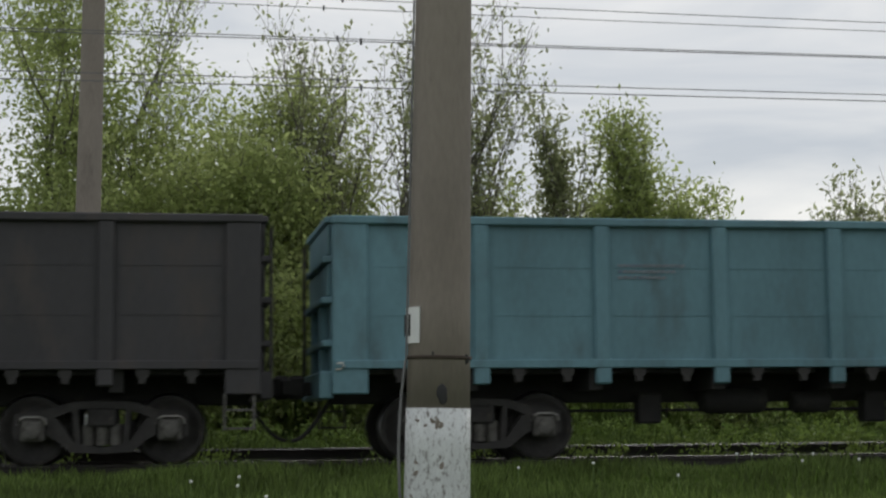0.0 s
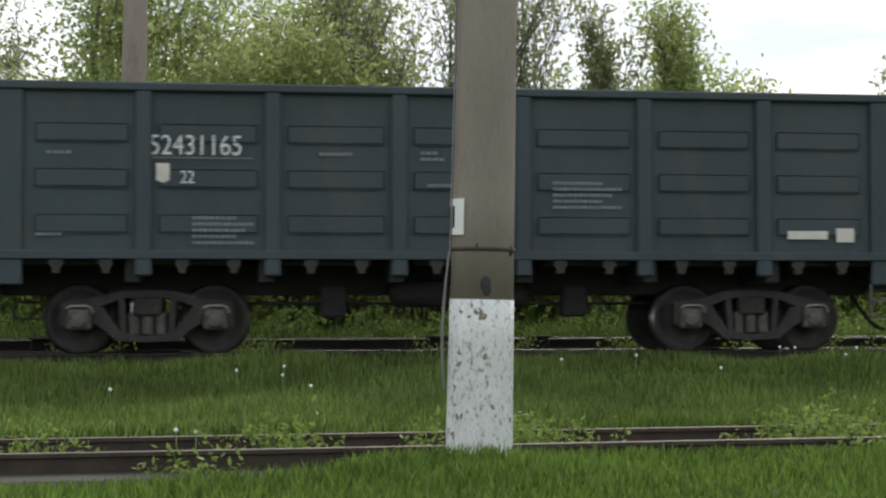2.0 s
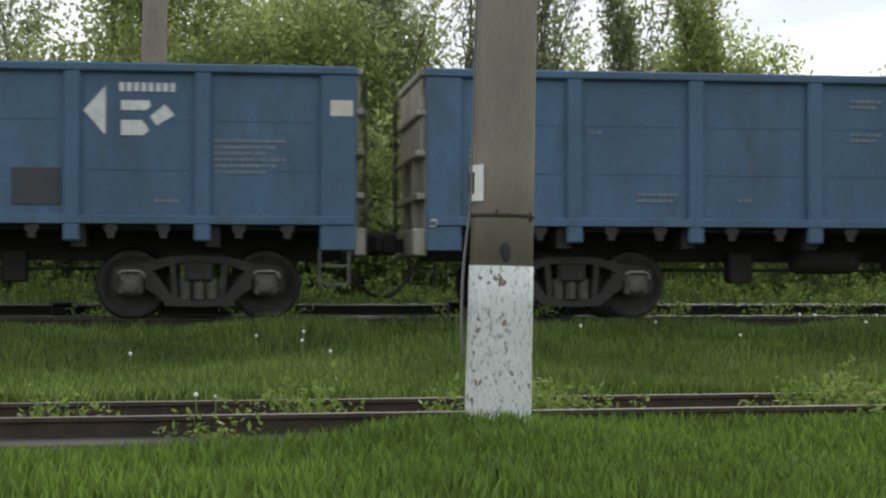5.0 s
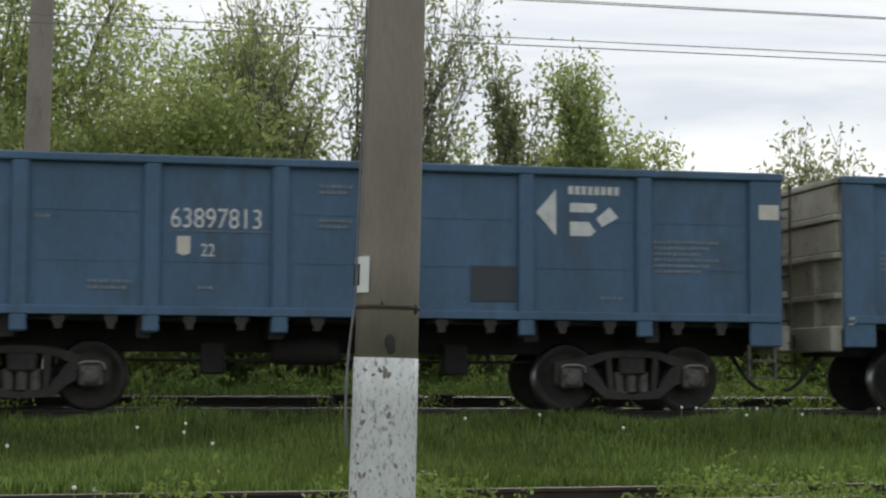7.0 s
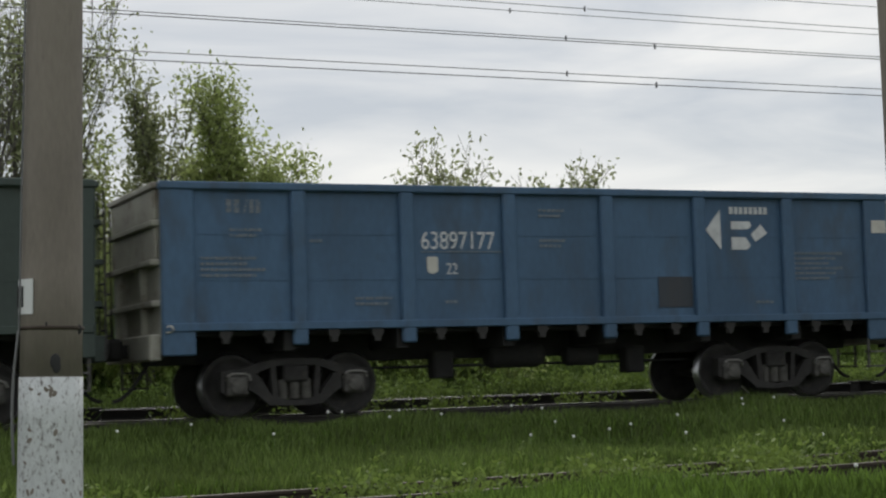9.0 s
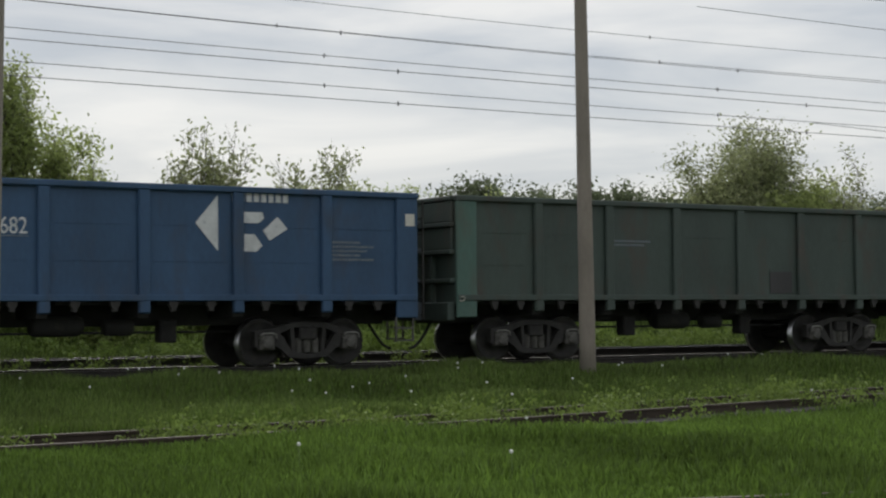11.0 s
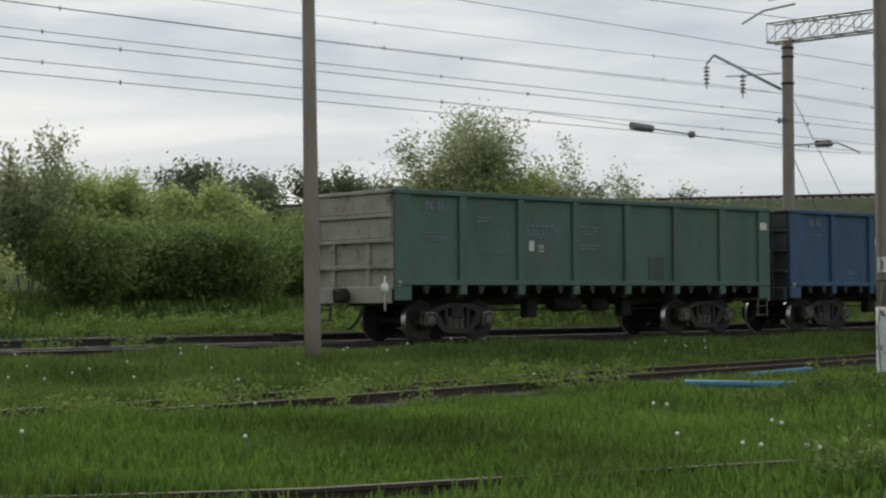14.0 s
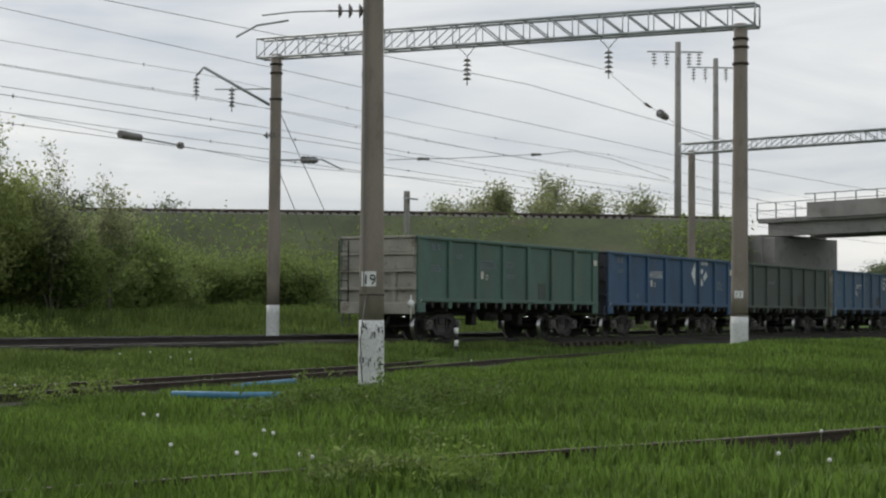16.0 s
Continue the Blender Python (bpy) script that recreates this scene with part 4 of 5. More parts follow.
WIRE_B = [(44.33, 28.50, 6.05), (46.15, 28.50, 6.23), (48.66, 28.50, 6.46), (55.73, 28.50, 7.21), (58.55, 28.50, 7.58), (62.14, 28.50, 7.56), (68.42, 28.50, 7.17)]
wire("registration wire across the gantry opening", WIRE_B, 0.012)
spool("slim grey insulator in the registration wire", WIRE_B[1], Vector(WIRE_B[1]).lerp(Vector(WIRE_B[2]), 0.4), 0.06)
spool("slim grey insulator in the registration wire", Vector(WIRE_B[3]).lerp(Vector(WIRE_B[2]), 0.15), WIRE_B[3], 0.06)
WIRE_C = [(43.84, 24.00, 9.54), (51.89, 24.00, 9.76), (55.39, 24.00, 8.93), (57.10, 24.00, 8.67), (59.53, 24.00, 8.28), (64.49, 24.00, 8.03)]
wire("slack feeder wire hanging from the gantry insulator", WIRE_C, 0.010)
spool("round grey insulator in the slack feeder", Vector(WIRE_C[3]).lerp(Vector(WIRE_C[2]), 0.2), Vector(WIRE_C[3]).lerp(Vector(WIRE_C[4]), 0.2), 0.17)
spool("small clamp in the slack feeder", WIRE_C[2], Vector(WIRE_C[2]).lerp(Vector(WIRE_C[3]), 0.4), 0.06)
spool("grey insulator discs beside the gantry mast", (44.07, 31.80, 6.17), (44.92, 31.80, 6.22), 0.13, 3)


# ---- high line on the embankment, bridge ----
CREST = [(60.0, 121.0, 8.4), (74.0, 96.0, 8.1), (86.0, 75.0, 7.9), (94.6, 59.7, 7.8), (101.5, 45.0, 7.55), (104.0, 38.0, 7.35)]
verts_, faces_ = [], []
for k_ in range(len(CREST)):
    x_, y_, z_ = CREST[k_]
    a_, b_ = CREST[max(k_ - 1, 0)], CREST[min(k_ + 1, len(CREST) - 1)]
    d_ = Vector((b_[0] - a_[0], b_[1] - a_[1])).normalized()
    nrm_ = Vector((d_.y, -d_.x))
    for off_, zz_ in ((-17, -0.6), (-10, z_ * 0.42), (-3.4, z_ - 0.35), (3.4, z_ - 0.35), (17, -0.6)):
        wob_ = 0.6 * noise.noise((x_ * 0.2, off_ * 0.3, 0))
        verts_.append((x_ + nrm_.x * -off_ * -1 + wob_, y_ + nrm_.y * off_, zz_))
n_ = 5
for k_ in range(len(CREST) - 1):
    for i_ in range(n_ - 1):
        faces_.append((k_ * n_ + i_, k_ * n_ + i_ + 1, (k_ + 1) * n_ + i_ + 1, (k_ + 1) * n_ + i_))
faces_.append(tuple(range((len(CREST) - 1) * n_, len(CREST) * n_)))
tagged(new("embankment", raw("embankment", verts_, faces_, M_slope)), "tall grass-grown railway embankment behind the tracks", "embankment", kind="structure")
high_ = thing("high_track", "railway track along the embankment crest", "railway track", kind="structure")
for off_ in (-1.0, 0.6):
    bm_ = bmesh.new()
    for p_, q_ in zip(CREST, CREST[1:]):
        tube(bm_, (p_[0] + off_, p_[1] + off_ * 0.5, p_[2]), (q_[0] + off_, q_[1] + off_ * 0.5, q_[2]), 0.1, sides=4)
    part("rail", bm_, M_railrust, high_)
sl_ = mesh_of("sleeper", box(bmesh.new(), -0.15, 0.15, -1.4, 1.4, -0.16, 0.06, 0.01), M_concrete_far)
for k_ in range(150):
    f_ = k_ / 150 * (len(CREST) - 1)
    i_ = int(f_)
    u_ = f_ - i_
    p_, q_ = Vector(CREST[i_]), Vector(CREST[i_ + 1])
    c_ = p_.lerp(q_, u_)
    ang_ = math.atan2(q_.y - p_.y, q_.x - p_.x)
    part("sleeper", sl_, None, high_, at=Matrix.Translation((c_.x - 0.2, c_.y - 0.1, c_.z - 0.16)) @ Matrix.Rotation(ang_, 4, "Z"))

bridge = thing("railway_bridge", "concrete and steel railway bridge over the tracks", "bridge", kind="structure")
DIR = Vector((97.4 - 100.4, 26.7 - 33.8, 0)).normalized()
B0 = Vector((102.7, 34.8, 0))
rot_b = Matrix.Translation(B0) @ Matrix.Rotation(math.atan2(DIR.y, DIR.x), 4, "Z")
part("deck", box(bmesh.new(), 0, 60, -2.6, 2.6, 6.85, 7.15, 0.03), M_concrete_far, bridge, at=rot_b)
for y_ in (-2.0, 2.0):
    part("girder", box(bmesh.new(), 0.5, 60, y_ - 0.2, y_ + 0.2, 6.0, 6.85, 0.02), M_concrete_far, bridge, at=rot_b)
part("parapet", box(bmesh.new(), 4.2, 60, -2.75, -2.6, 7.0, 8.0, 0.02), M_concrete_far, bridge, at=rot_b)
for x_ in np.arange(0, 58, 1.6):
    part("railing_post", box(bmesh.new(), x_, x_ + 0.07, -2.72, -2.65, 7.0, 8.5 if x_ > 4 else 8.1), M_steel, bridge, at=rot_b)
for z_ in (7.6, 8.1):
    part("handrail", box(bmesh.new(), 0, 60, -2.72, -2.67, z_, z_ + 0.05), M_steel, bridge, at=rot_b)
part("handrail", box(bmesh.new(), 4, 60, -2.72, -2.67, 8.5, 8.56), M_steel, bridge, at=rot_b)
part("abutment", box(bmesh.new(), -1.0, 1.8, -3.0, 3.0, -0.5, 5.9, 0.05), M_concrete_far, bridge, at=rot_b)
part("bearing_shelf", box(bmesh.new(), -6.5, 0.8, -3.1, 3.1, 3.4, 6.1, 0.05), M_concrete_far, bridge, at=rot_b)
part("wing_wall", box(bmesh.new(), -6.5, -1.0, -3.3, -2.7, -0.5, 6.7, 0.05), M_concrete_far, bridge, at=rot_b)
part("pier", box(bmesh.new(), 17, 18.6, -2.4, 2.4, -0.5, 6.0, 0.1), M_concrete_far, bridge, at=rot_b)
part("inspection_steps", box(bmesh.new(), -4.6, -3.2, -5.5, -3.2, 6.3, 6.6, 0.02), M_sign, bridge, at=rot_b)


def line_pole(x, y, z, height, label):
    t = thing("line_pole", label, "power pole", "tall power poles by the bridge")
    part("shaft", lathe(bmesh.new(), [(0.27, -1.0), (0.2, height)], 16), M_concrete_far, t, at=Matrix.Translation((x, y, z)))
    d = Vector((0.55, -0.83, 0))
    bm = bmesh.new()
    tube(bm, Vector((x, y, z + height - 0.7)) - d * 2.2, Vector((x, y, z + height - 0.7)) + d * 1.8, 0.06, sides=6)
    part("crossarm", bm, M_steel, t)
    for o in (-1.7, -0.8, 0.8, 1.5):
        bm = bmesh.new()
        insulator(bm, Vector((x, y, z + height - 0.75)) + d * o, 4, 0.22, 0.2)
        part("insulator_string", bm, M_insul, t)
    return t


line_pole(107.2, 44.2, 5.6, 14.6, "tall grey concrete power pole with insulators beside the bridge")
line_pole(117.5, 45.4, 5.0, 15.5, "tall grey concrete power pole behind the embankment")
sp_ = thing("crest_post", "short post with a crossarm on the embankment", "post")
part("shaft", box(bmesh.new(), 89.8, 90.15, 55.8, 56.1, 4.0, 8.9, 0.03), M_concrete_far, sp_)
part("crossarm", box(bmesh.new(), 89.2, 90.8, 55.6, 55.75, 8.35, 8.45), M_steel, sp_)

marker_ = thing("marker_post", "short black and white striped marker post by the track", "post")
for k_ in range(5):
    part("stripe", lathe(bmesh.new(), [(0.07, k_ * 0.2), (0.07, k_ * 0.2 + 0.2)], 10, "z", (44.0, 25.6, -0.35)), M_sign if k_ % 2 else M_ink, marker_)
# small things by the tracks
pipe_ = thing("blue_pipe", "length of blue plastic pipe lying in the grass", "pipe")
bm_ = bmesh.new()
polytube(bm_, [(x, y, ground_z(x, y) + 0.12) for x, y in ((18.0, 15.9), (18.15, 14.6), (18.6, 14.2))], 0.06, 10)
part("pipe", bm_, M_blue_pipe, pipe_)
pipe_ = thing("blue_pipe", "straight length of blue plastic pipe lying in the grass", "pipe")
part("pipe", tube(bmesh.new(), (21.4, 17.3, ground_z(21.4, 17.3) + 0.12), (23.1, 17.1, ground_z(23.1, 17.1) + 0.12), 0.06, sides=10), M_blue_pipe, pipe_)

# small boxes between the tracks
for x_, y_ in ((3.6, 30.4), (5.2, 30.4), (20.4, 30.3), (-2.6, 30.4)):
    s_ = thing("point_box", "small dark metal box beside the rail", "track box", "boxes between the tracks")
    part("case", box(bmesh.new(), x_, x_ + 0.34, y_, y_ + 0.3, -0.2, 0.16, 0.03), M_under, s_)
    part("lid", box(bmesh.new(), x_ - 0.02, x_ + 0.36, y_ - 0.02, y_ + 0.32, 0.16, 0.2, 0.01), M_bogie, s_)


# ---- trees and thickets ----
def branches(rng, base, height, r0, spread, levels, up=0.55, trunks=1, first=0.25, lean=0.25):
    """Limb segments (a, b, ra, rb) and twig tips of a tree."""
    segs, tips = [], []
    def grow(p, d, length, r, level):
        n = 4 if level == 0 else 3
        q = p
        for k in range(n):
            d2 = (d + Vector((rng.uniform(-1, 1), rng.uniform(-1, 1), rng.uniform(-0.3, 0.6))) * (0.10 if level == 0 else 0.22)).normalized()
            e = q + d2 * (length / n)
            ra, rb = r * (1 - 0.6 * k / n), r * (1 - 0.6 * (k + 1) / n)
            segs.append((q, e, ra, rb))
            if level < levels and (level > 0 or (k + 1) / n > first):
                for _ in range(rng.choice((2, 3)) if level == 0 else 2):
                    side = Vector((rng.gauss(0, 1), rng.gauss(0, 1), 0))
                    side = side.normalized() if side.length > 0.01 else Vector((1, 0, 0))
                    nd = (d2 * up + side * spread + Vector((0, 0, 0.25))).normalized()
                    grow(e, nd, length * rng.uniform(0.42, 0.62), rb * 0.62, level + 1)
            q, d = e, d2
            if level >= levels - 1:
                tips.append(e)
        tips.append(q)
    for k in range(trunks):
        a = 2 * math.pi * k / trunks + rng.uniform(0, 1)
        tilt = 0.0 if trunks == 1 else lean
        grow(Vector(base) + Vector((0.15 * math.cos(a), 0.15 * math.sin(a), -0.3)) * (trunks > 1), Vector((tilt * math.cos(a), tilt * math.sin(a), 1)).normalized(), height * (1 if k == 0 else rng.uniform(0.75, 0.95)), r0, 0)
    return segs, tips


def leaf_cloud(rng, tips, per, scatter, size):
    n = len(tips) * per
    g = np.random.default_rng(rng.randrange(1 << 30))
    c = np.repeat(np.array([tuple(t) for t in tips]), per, axis=0) + g.normal(0, scatter, (n, 3)) * (1, 1, 0.8)
    u, v = g.normal(size=(n, 3)), g.normal(size=(n, 3))
    u /= np.linalg.norm(u, axis=1, keepdims=True)
    v -= u * (u * v).sum(1, keepdims=True)
    v /= np.linalg.norm(v, axis=1, keepdims=True)
    s = size * g.uniform(0.6, 1.3, (n, 1))
    quad = np.stack([c - u * s, c + v * s * 0.45, c + u * s, c - v * s * 0.45], 1).reshape(-1, 3)
    faces = np.arange(4 * n).reshape(-1, 4)
    return quad.tolist(), faces.tolist()


def tree(label, x, y, height, mat, seed, width=3.0, spread=0.75, r0=0.12, levels=3, per=10, scatter=0.22, size=0.075, trunks=1, up=0.7, first=0.25, tilt=0.25, name="tree", z=None):
    rng = random.Random(seed)
    height -= ground_z(x, y) - 0.1 if z is None else z
    t = thing(name, label, "tree" if name == "tree" else "shrub", "trees behind the tracks", at=Matrix.Translation((x, y, ground_z(x, y) - 0.1 if z is None else z)))
    segs, tips = branches(rng, (0, 0, 0), height, r0, spread, levels, up, trunks, first, tilt)
    top = max(p.z for p in tips)
    k = height / top
    wide = width / 2 / sorted(math.hypot(p.x, p.y) for p in tips)[int(len(tips) * 0.93)]
    def fit(p):
        return Vector((p.x * wide, p.y * wide, p.z * k))
    segs, tips = [(fit(a), fit(b), ra * 0.8, rb * 0.8) for a, b, ra, rb in segs], [fit(p) for p in tips]
    bm = bmesh.new()
    for a, b, ra, rb in segs:
        tube(bm, a, b, max(ra * 0.85, 0.007), max(rb * 0.85, 0.005), sides=5 if ra > 0.03 else 3, caps=False)
    part("trunk", bm, M_bark, t)
    v, f = leaf_cloud(rng, tips, per, scatter, size)
    part("crown", raw("crown", v, f, mat), None, t)
    return t


L2, L3 = "sparse willow-like tree with bare forked limbs", "small slender young tree behind the tracks"
DENSE = "dense leafy light green spring tree behind the tracks"
TALL = "tall tree with thick spring foliage behind the tracks"
tree(L2, -4.5, 40.5, 8.4, M_leaf_mid, 20, 1.8, spread=0.6, r0=0.07, per=2, scatter=0.16, size=0.07)
tree(TALL, -2.6, 40.6, 12.4, M_leaf_light, 24, 4.6, spread=1.0, r0=0.15, per=10, scatter=0.4, size=0.075, first=0.1)
tree(TALL, -0.7, 41.2, 11.6, M_leaf_light, 23, 3.6, spread=0.9, r0=0.2, per=2, scatter=0.3, size=0.075)
tree(DENSE, 1.3, 39.8, 8.2, M_leaf_light, 22, 4.4, spread=1.0, r0=0.14, per=11, scatter=0.45, size=0.075, trunks=3, first=0.15, tilt=0.3)
tree(DENSE, 2.8, 40.3, 6.3, M_leaf_light, 36, 2.6, spread=0.95, r0=0.1, per=10, scatter=0.36, size=0.075, trunks=2, first=0.1)
for k_, (x_, y_, h_, w_) in enumerate(((-4.6, 38.6, 5.0, 2.4), (-3.0, 38.2, 5.6, 2.4), (-1.6, 38.6, 6.2, 2.6), (-0.4, 38.0, 5.2, 2.2), (1.0, 38.5, 5.4, 2.4), (3.0, 38.7, 4.9, 2.2), (5.8, 38.6, 4.6, 2.4))):
    tree("tall leafy light green undergrowth shrub", x_, y_, h_, M_leaf_light, 80 + k_, w_, spread=1.0, r0=0.06, per=12, scatter=0.34, size=0.075, levels=2, trunks=5, up=0.7, first=0.0, name="shrub")
tree(L2, 4.5, 40.0, 10.6, M_leaf_mid, 25, 6.0, spread=0.6, r0=0.2, per=1, scatter=0.2, size=0.08, trunks=4, up=1.0, first=0.3, tilt=0.42)
tree(L2, 6.9, 40.5, 9.8, M_leaf_mid, 26, 2.8, spread=0.6, r0=0.14, per=1, scatter=0.22, size=0.08, trunks=3, up=0.95)
tree(L3, 8.9, 40.0, 8.3, M_leaf_mid, 27, 1.3, spread=0.45, r0=0.08, per=2, scatter=0.16, size=0.08)
tree(L3, 7.9, 41.0, 6.3, M_leaf_light, 28, 2.2, spread=0.55, r0=0.06, per=2, scatter=0.18, size=0.075)
tree(L3, 10.6, 40.0, 7.9, M_leaf_light, 29, 1.9, spread=0.5, r0=0.08, per=3, scatter=0.2, size=0.08, first=0.1)
tree(L3, 10.2, 40.6, 6.3, M_leaf_light, 37, 1.7, spread=0.6, r0=0.07, per=4, scatter=0.2, size=0.075, first=0.05)
tree(L3, 11.8, 40.4, 6.3, M_leaf_light, 30, 1.7, spread=0.6, r0=0.07, per=3, scatter=0.2, size=0.075)
tree(L3, 12.8, 40.8, 5.6, M_leaf_light, 38, 1.2, spread=0.6, r0=0.05, per=2, scatter=0.16, size=0.075)
tree(L3, 15.6, 40.0, 6.3, M_leaf_mid, 31, 2.3, spread=0.7, r0=0.05, per=1, scatter=0.16, size=0.085, trunks=3)
tree(L3, 19.3, 40.5, 6.0, M_leaf_mid, 32, 2.4, spread=0.75, r0=0.05, per=1, scatter=0.16, size=0.085, trunks=3)
tree("broad round willow with dense pale foliage", 37.0, 42.1, 8.1, M_leaf_mid, 33, 5.0, spread=0.8, r0=0.15, per=4, scatter=0.34, size=0.08, trunks=4)
tree("low dense light green bush", 37.6, 40.6, 5.9, M_leaf_light, 39, 3.0, spread=0.9, r0=0.08, per=8, scatter=0.3, size=0.08, trunks=3, name="shrub")
tree(L2, 40.6, 40.0, 6.9, M_leaf_mid, 34, 3.4, spread=0.75, r0=0.08, per=1, scatter=0.2, size=0.085, trunks=4)
tree(L2, 43.2, 39.6, 6.0, M_leaf_mid, 35, 2.2, spread=0.75, r0=0.06, per=1, scatter=0.2, size=0.085, trunks=2)
for k_, (x_, y_, h_) in enumerate(((21.5, 46.5, 5.1), (23.4, 46.8, 5.4), (25.2, 47.2, 5.3), (27.0, 47.4, 5.5), (28.8, 47.2, 5.3), (30.4, 46.6, 5.0))):
    tree("dense light green hedge shrub", x_, y_, h_, M_leaf_light, 40 + k_, 2.6, spread=0.9, r0=0.08, per=8, scatter=0.25, size=0.075, trunks=2, name="shrub")
for k_, (x_, y_, h_) in enumerate(((46, 70, 8.0), (50.5, 74, 8.2), (56, 72, 8.2), (62, 78, 8.4), (66.5, 80, 8.7), (71, 84, 9.0), (80, 97, 9.4), (85, 90, 9.2), (89, 84, 9.3), (92, 79, 9.0))):
    tree("dark distant tree beyond the thicket", x_, y_, h_, M_leaf_dark, 50 + k_, 4.5, spread=0.85, r0=0.2, per=9, scatter=0.45, size=0.14, levels=3)
for k_, (x_, y_, h_, w_) in enumerate(((106.8, 62.9, 9.6, 3.0), (106.0, 60.2, 9.8, 4.0), (109.0, 59.0, 10.9, 2.4), (108.6, 55.3, 11.3, 4.8), (111.7, 53.7, 10.4, 2.6), (112.3, 50.1, 10.5, 4.2))):
    tree("leafy tree behind the embankment", x_, y_, h_, M_leaf_mid, 60 + k_, w_, spread=0.85, r0=0.2, per=8, scatter=0.42, size=0.13, levels=3, trunks=2)
for k_, (x_, y_, h_) in enumerate(((172, 48, 7.5), (186, 43, 8.5))):
    tree("dark tree seen under the bridge", x_, y_, h_, M_leaf_dark, 66 + k_, 6.2, spread=0.85, r0=0.2, per=9, scatter=0.42, size=0.14, levels=3, trunks=2)
rb_ = random.Random(17)
for k_ in range(42):
    x_, y_ = rb_.uniform(15, 66), rb_.uniform(37, 50)
    y_ += max(0.0, (x_ - 40) * 0.35)
    h_ = rb_.uniform(2.6, 4.3) if x_ > 20 else rb_.uniform(2.2, 3.2)
    tree("dense green thicket shrub", x_, y_, h_, M_bush, 300 + k_, rb_.uniform(2.6, 4.0), spread=1.0, r0=0.05, per=9, scatter=0.26, size=0.08, levels=2, trunks=5, up=0.7, first=0.0, name="shrub")
for k_ in range(26):
    f_ = rb_.random()
    x_, y_ = 42 + 36 * f_ + rb_.uniform(-3, 3), 40 + 24 * f_ + rb_.uniform(-4, 8)
    tree("dense green thicket shrub", x_, y_, rb_.uniform(3.0, 5.2), M_bush, 500 + k_, rb_.uniform(3.2, 4.8), spread=1.0, r0=0.05, per=8, scatter=0.32, size=0.1, levels=2, trunks=5, up=0.7, first=0.0, name="shrub")
for k_ in range(26):
    x_, y_ = rb_.uniform(-7, 16), rb_.uniform(36.2, 40)
    tree("low green undergrowth shrub", x_, y_, rb_.uniform(2.2, 4.1), M_leaf_light, 400 + k_, rb_.uniform(2.0, 3.2), spread=1.0, r0=0.04, per=8, scatter=0.24, size=0.07, levels=2, trunks=4, up=0.7, first=0.0, name="shrub")



# scrub on the embankment slope
rs_ = random.Random(91)
scrub_ = []
for k_ in range(2600):
    f_ = rs_.uniform(0, len(CREST) - 1.001)
    i_ = int(f_)
    p_ = Vector(CREST[i_]).lerp(Vector(CREST[i_ + 1]), f_ - i_)
    d_ = (Vector(CREST[i_ + 1]) - Vector(CREST[i_])).normalized()
    v_ = rs_.random() ** 0.7
    off_ = 3.6 + 13.0 * v_
    if noise.noise((p_.x * 0.12 + off_ * 0.2, p_.y * 0.12, 5.0)) + 0.6 * v_ < 0.12:
        continue
    scrub_.append(Vector((p_.x + d_.y * off_, p_.y - d_.x * off_, p_.z - 0.35 - (p_.z + 0.25) * v_ + rs_.uniform(0.1, 0.7))))
v_, f_ = leaf_cloud(rs_, scrub_, 9, 0.42, 0.16)
tagged(new("slope_scrub", raw("slope_scrub", v_, f_, M_bush)), "low green scrub covering the embankment slope", "scrub", kind="stuff")


# ---- grasses ----
def blades(name, label, mat, n, region, height, width, seed, keep=None, lean=0.35):
    """One sheet of bent grass blades, each two faces."""
    g = np.random.default_rng(seed)
    x0, x1, y0, y1 = region
    xs, ys = g.uniform(x0, x1, n), g.uniform(y0, y1, n)
    if keep is not None:
        m = np.array([keep(x, y) for x, y in zip(xs, ys)]) > g.uniform(0, 1, n)
        xs, ys = xs[m], ys[m]
    n = len(xs)
    zs = np.array([ground_z(x, y) for x, y in zip(xs, ys)]) - 0.02
    clump = np.array([0.55 + 0.9 * max(0.0, 0.5 + noise.noise((x * 0.5, y * 0.5, 9.0))) for x, y in zip(xs, ys)])
    h = height * g.uniform(0.55, 1.25, n) * clump
    a = g.uniform(0, 2 * math.pi, n)
    w = width * g.uniform(0.7, 1.3, n)
    dx, dy = np.cos(a) * w, np.sin(a) * w
    la = g.uniform(0, 2 * math.pi, n)
    ll = h * lean * g.uniform(0.2, 1.3, n)
    ox, oy = np.cos(la) * ll, np.sin(la) * ll
    p0 = np.stack([xs - dx, ys - dy, zs], 1)
    p1 = np.stack([xs + dx, ys + dy, zs], 1)
    p2 = np.stack([xs + ox * 0.35 + dx * 0.7, ys + oy * 0.35 + dy * 0.7, zs + h * 0.6], 1)
    p3 = np.stack([xs + ox * 0.35 - dx * 0.7, ys + oy * 0.35 - dy * 0.7, zs + h * 0.6], 1)
    p4 = np.stack([xs + ox, ys + oy, zs + h], 1)
    v = np.stack([p0, p1, p2, p3, p4], 1).reshape(-1, 3)
    b = np.arange(n)[:, None] * 5
    me = bpy.data.meshes.new(name)
    quads, tris = (b + np.array([0, 1, 2, 3])), (b + np.array([3, 2, 4]))
    me.from_pydata(v.tolist(), [], quads.tolist() + tris.tolist())
    me.materials.append(mat)
    return tagged(new(name, me), label, "grass", kind="stuff")


MX, MY = MID_X, MID_Y
NX, NY = np.array([p[0] for p in NEAR]), np.array([p[1] for p in NEAR])


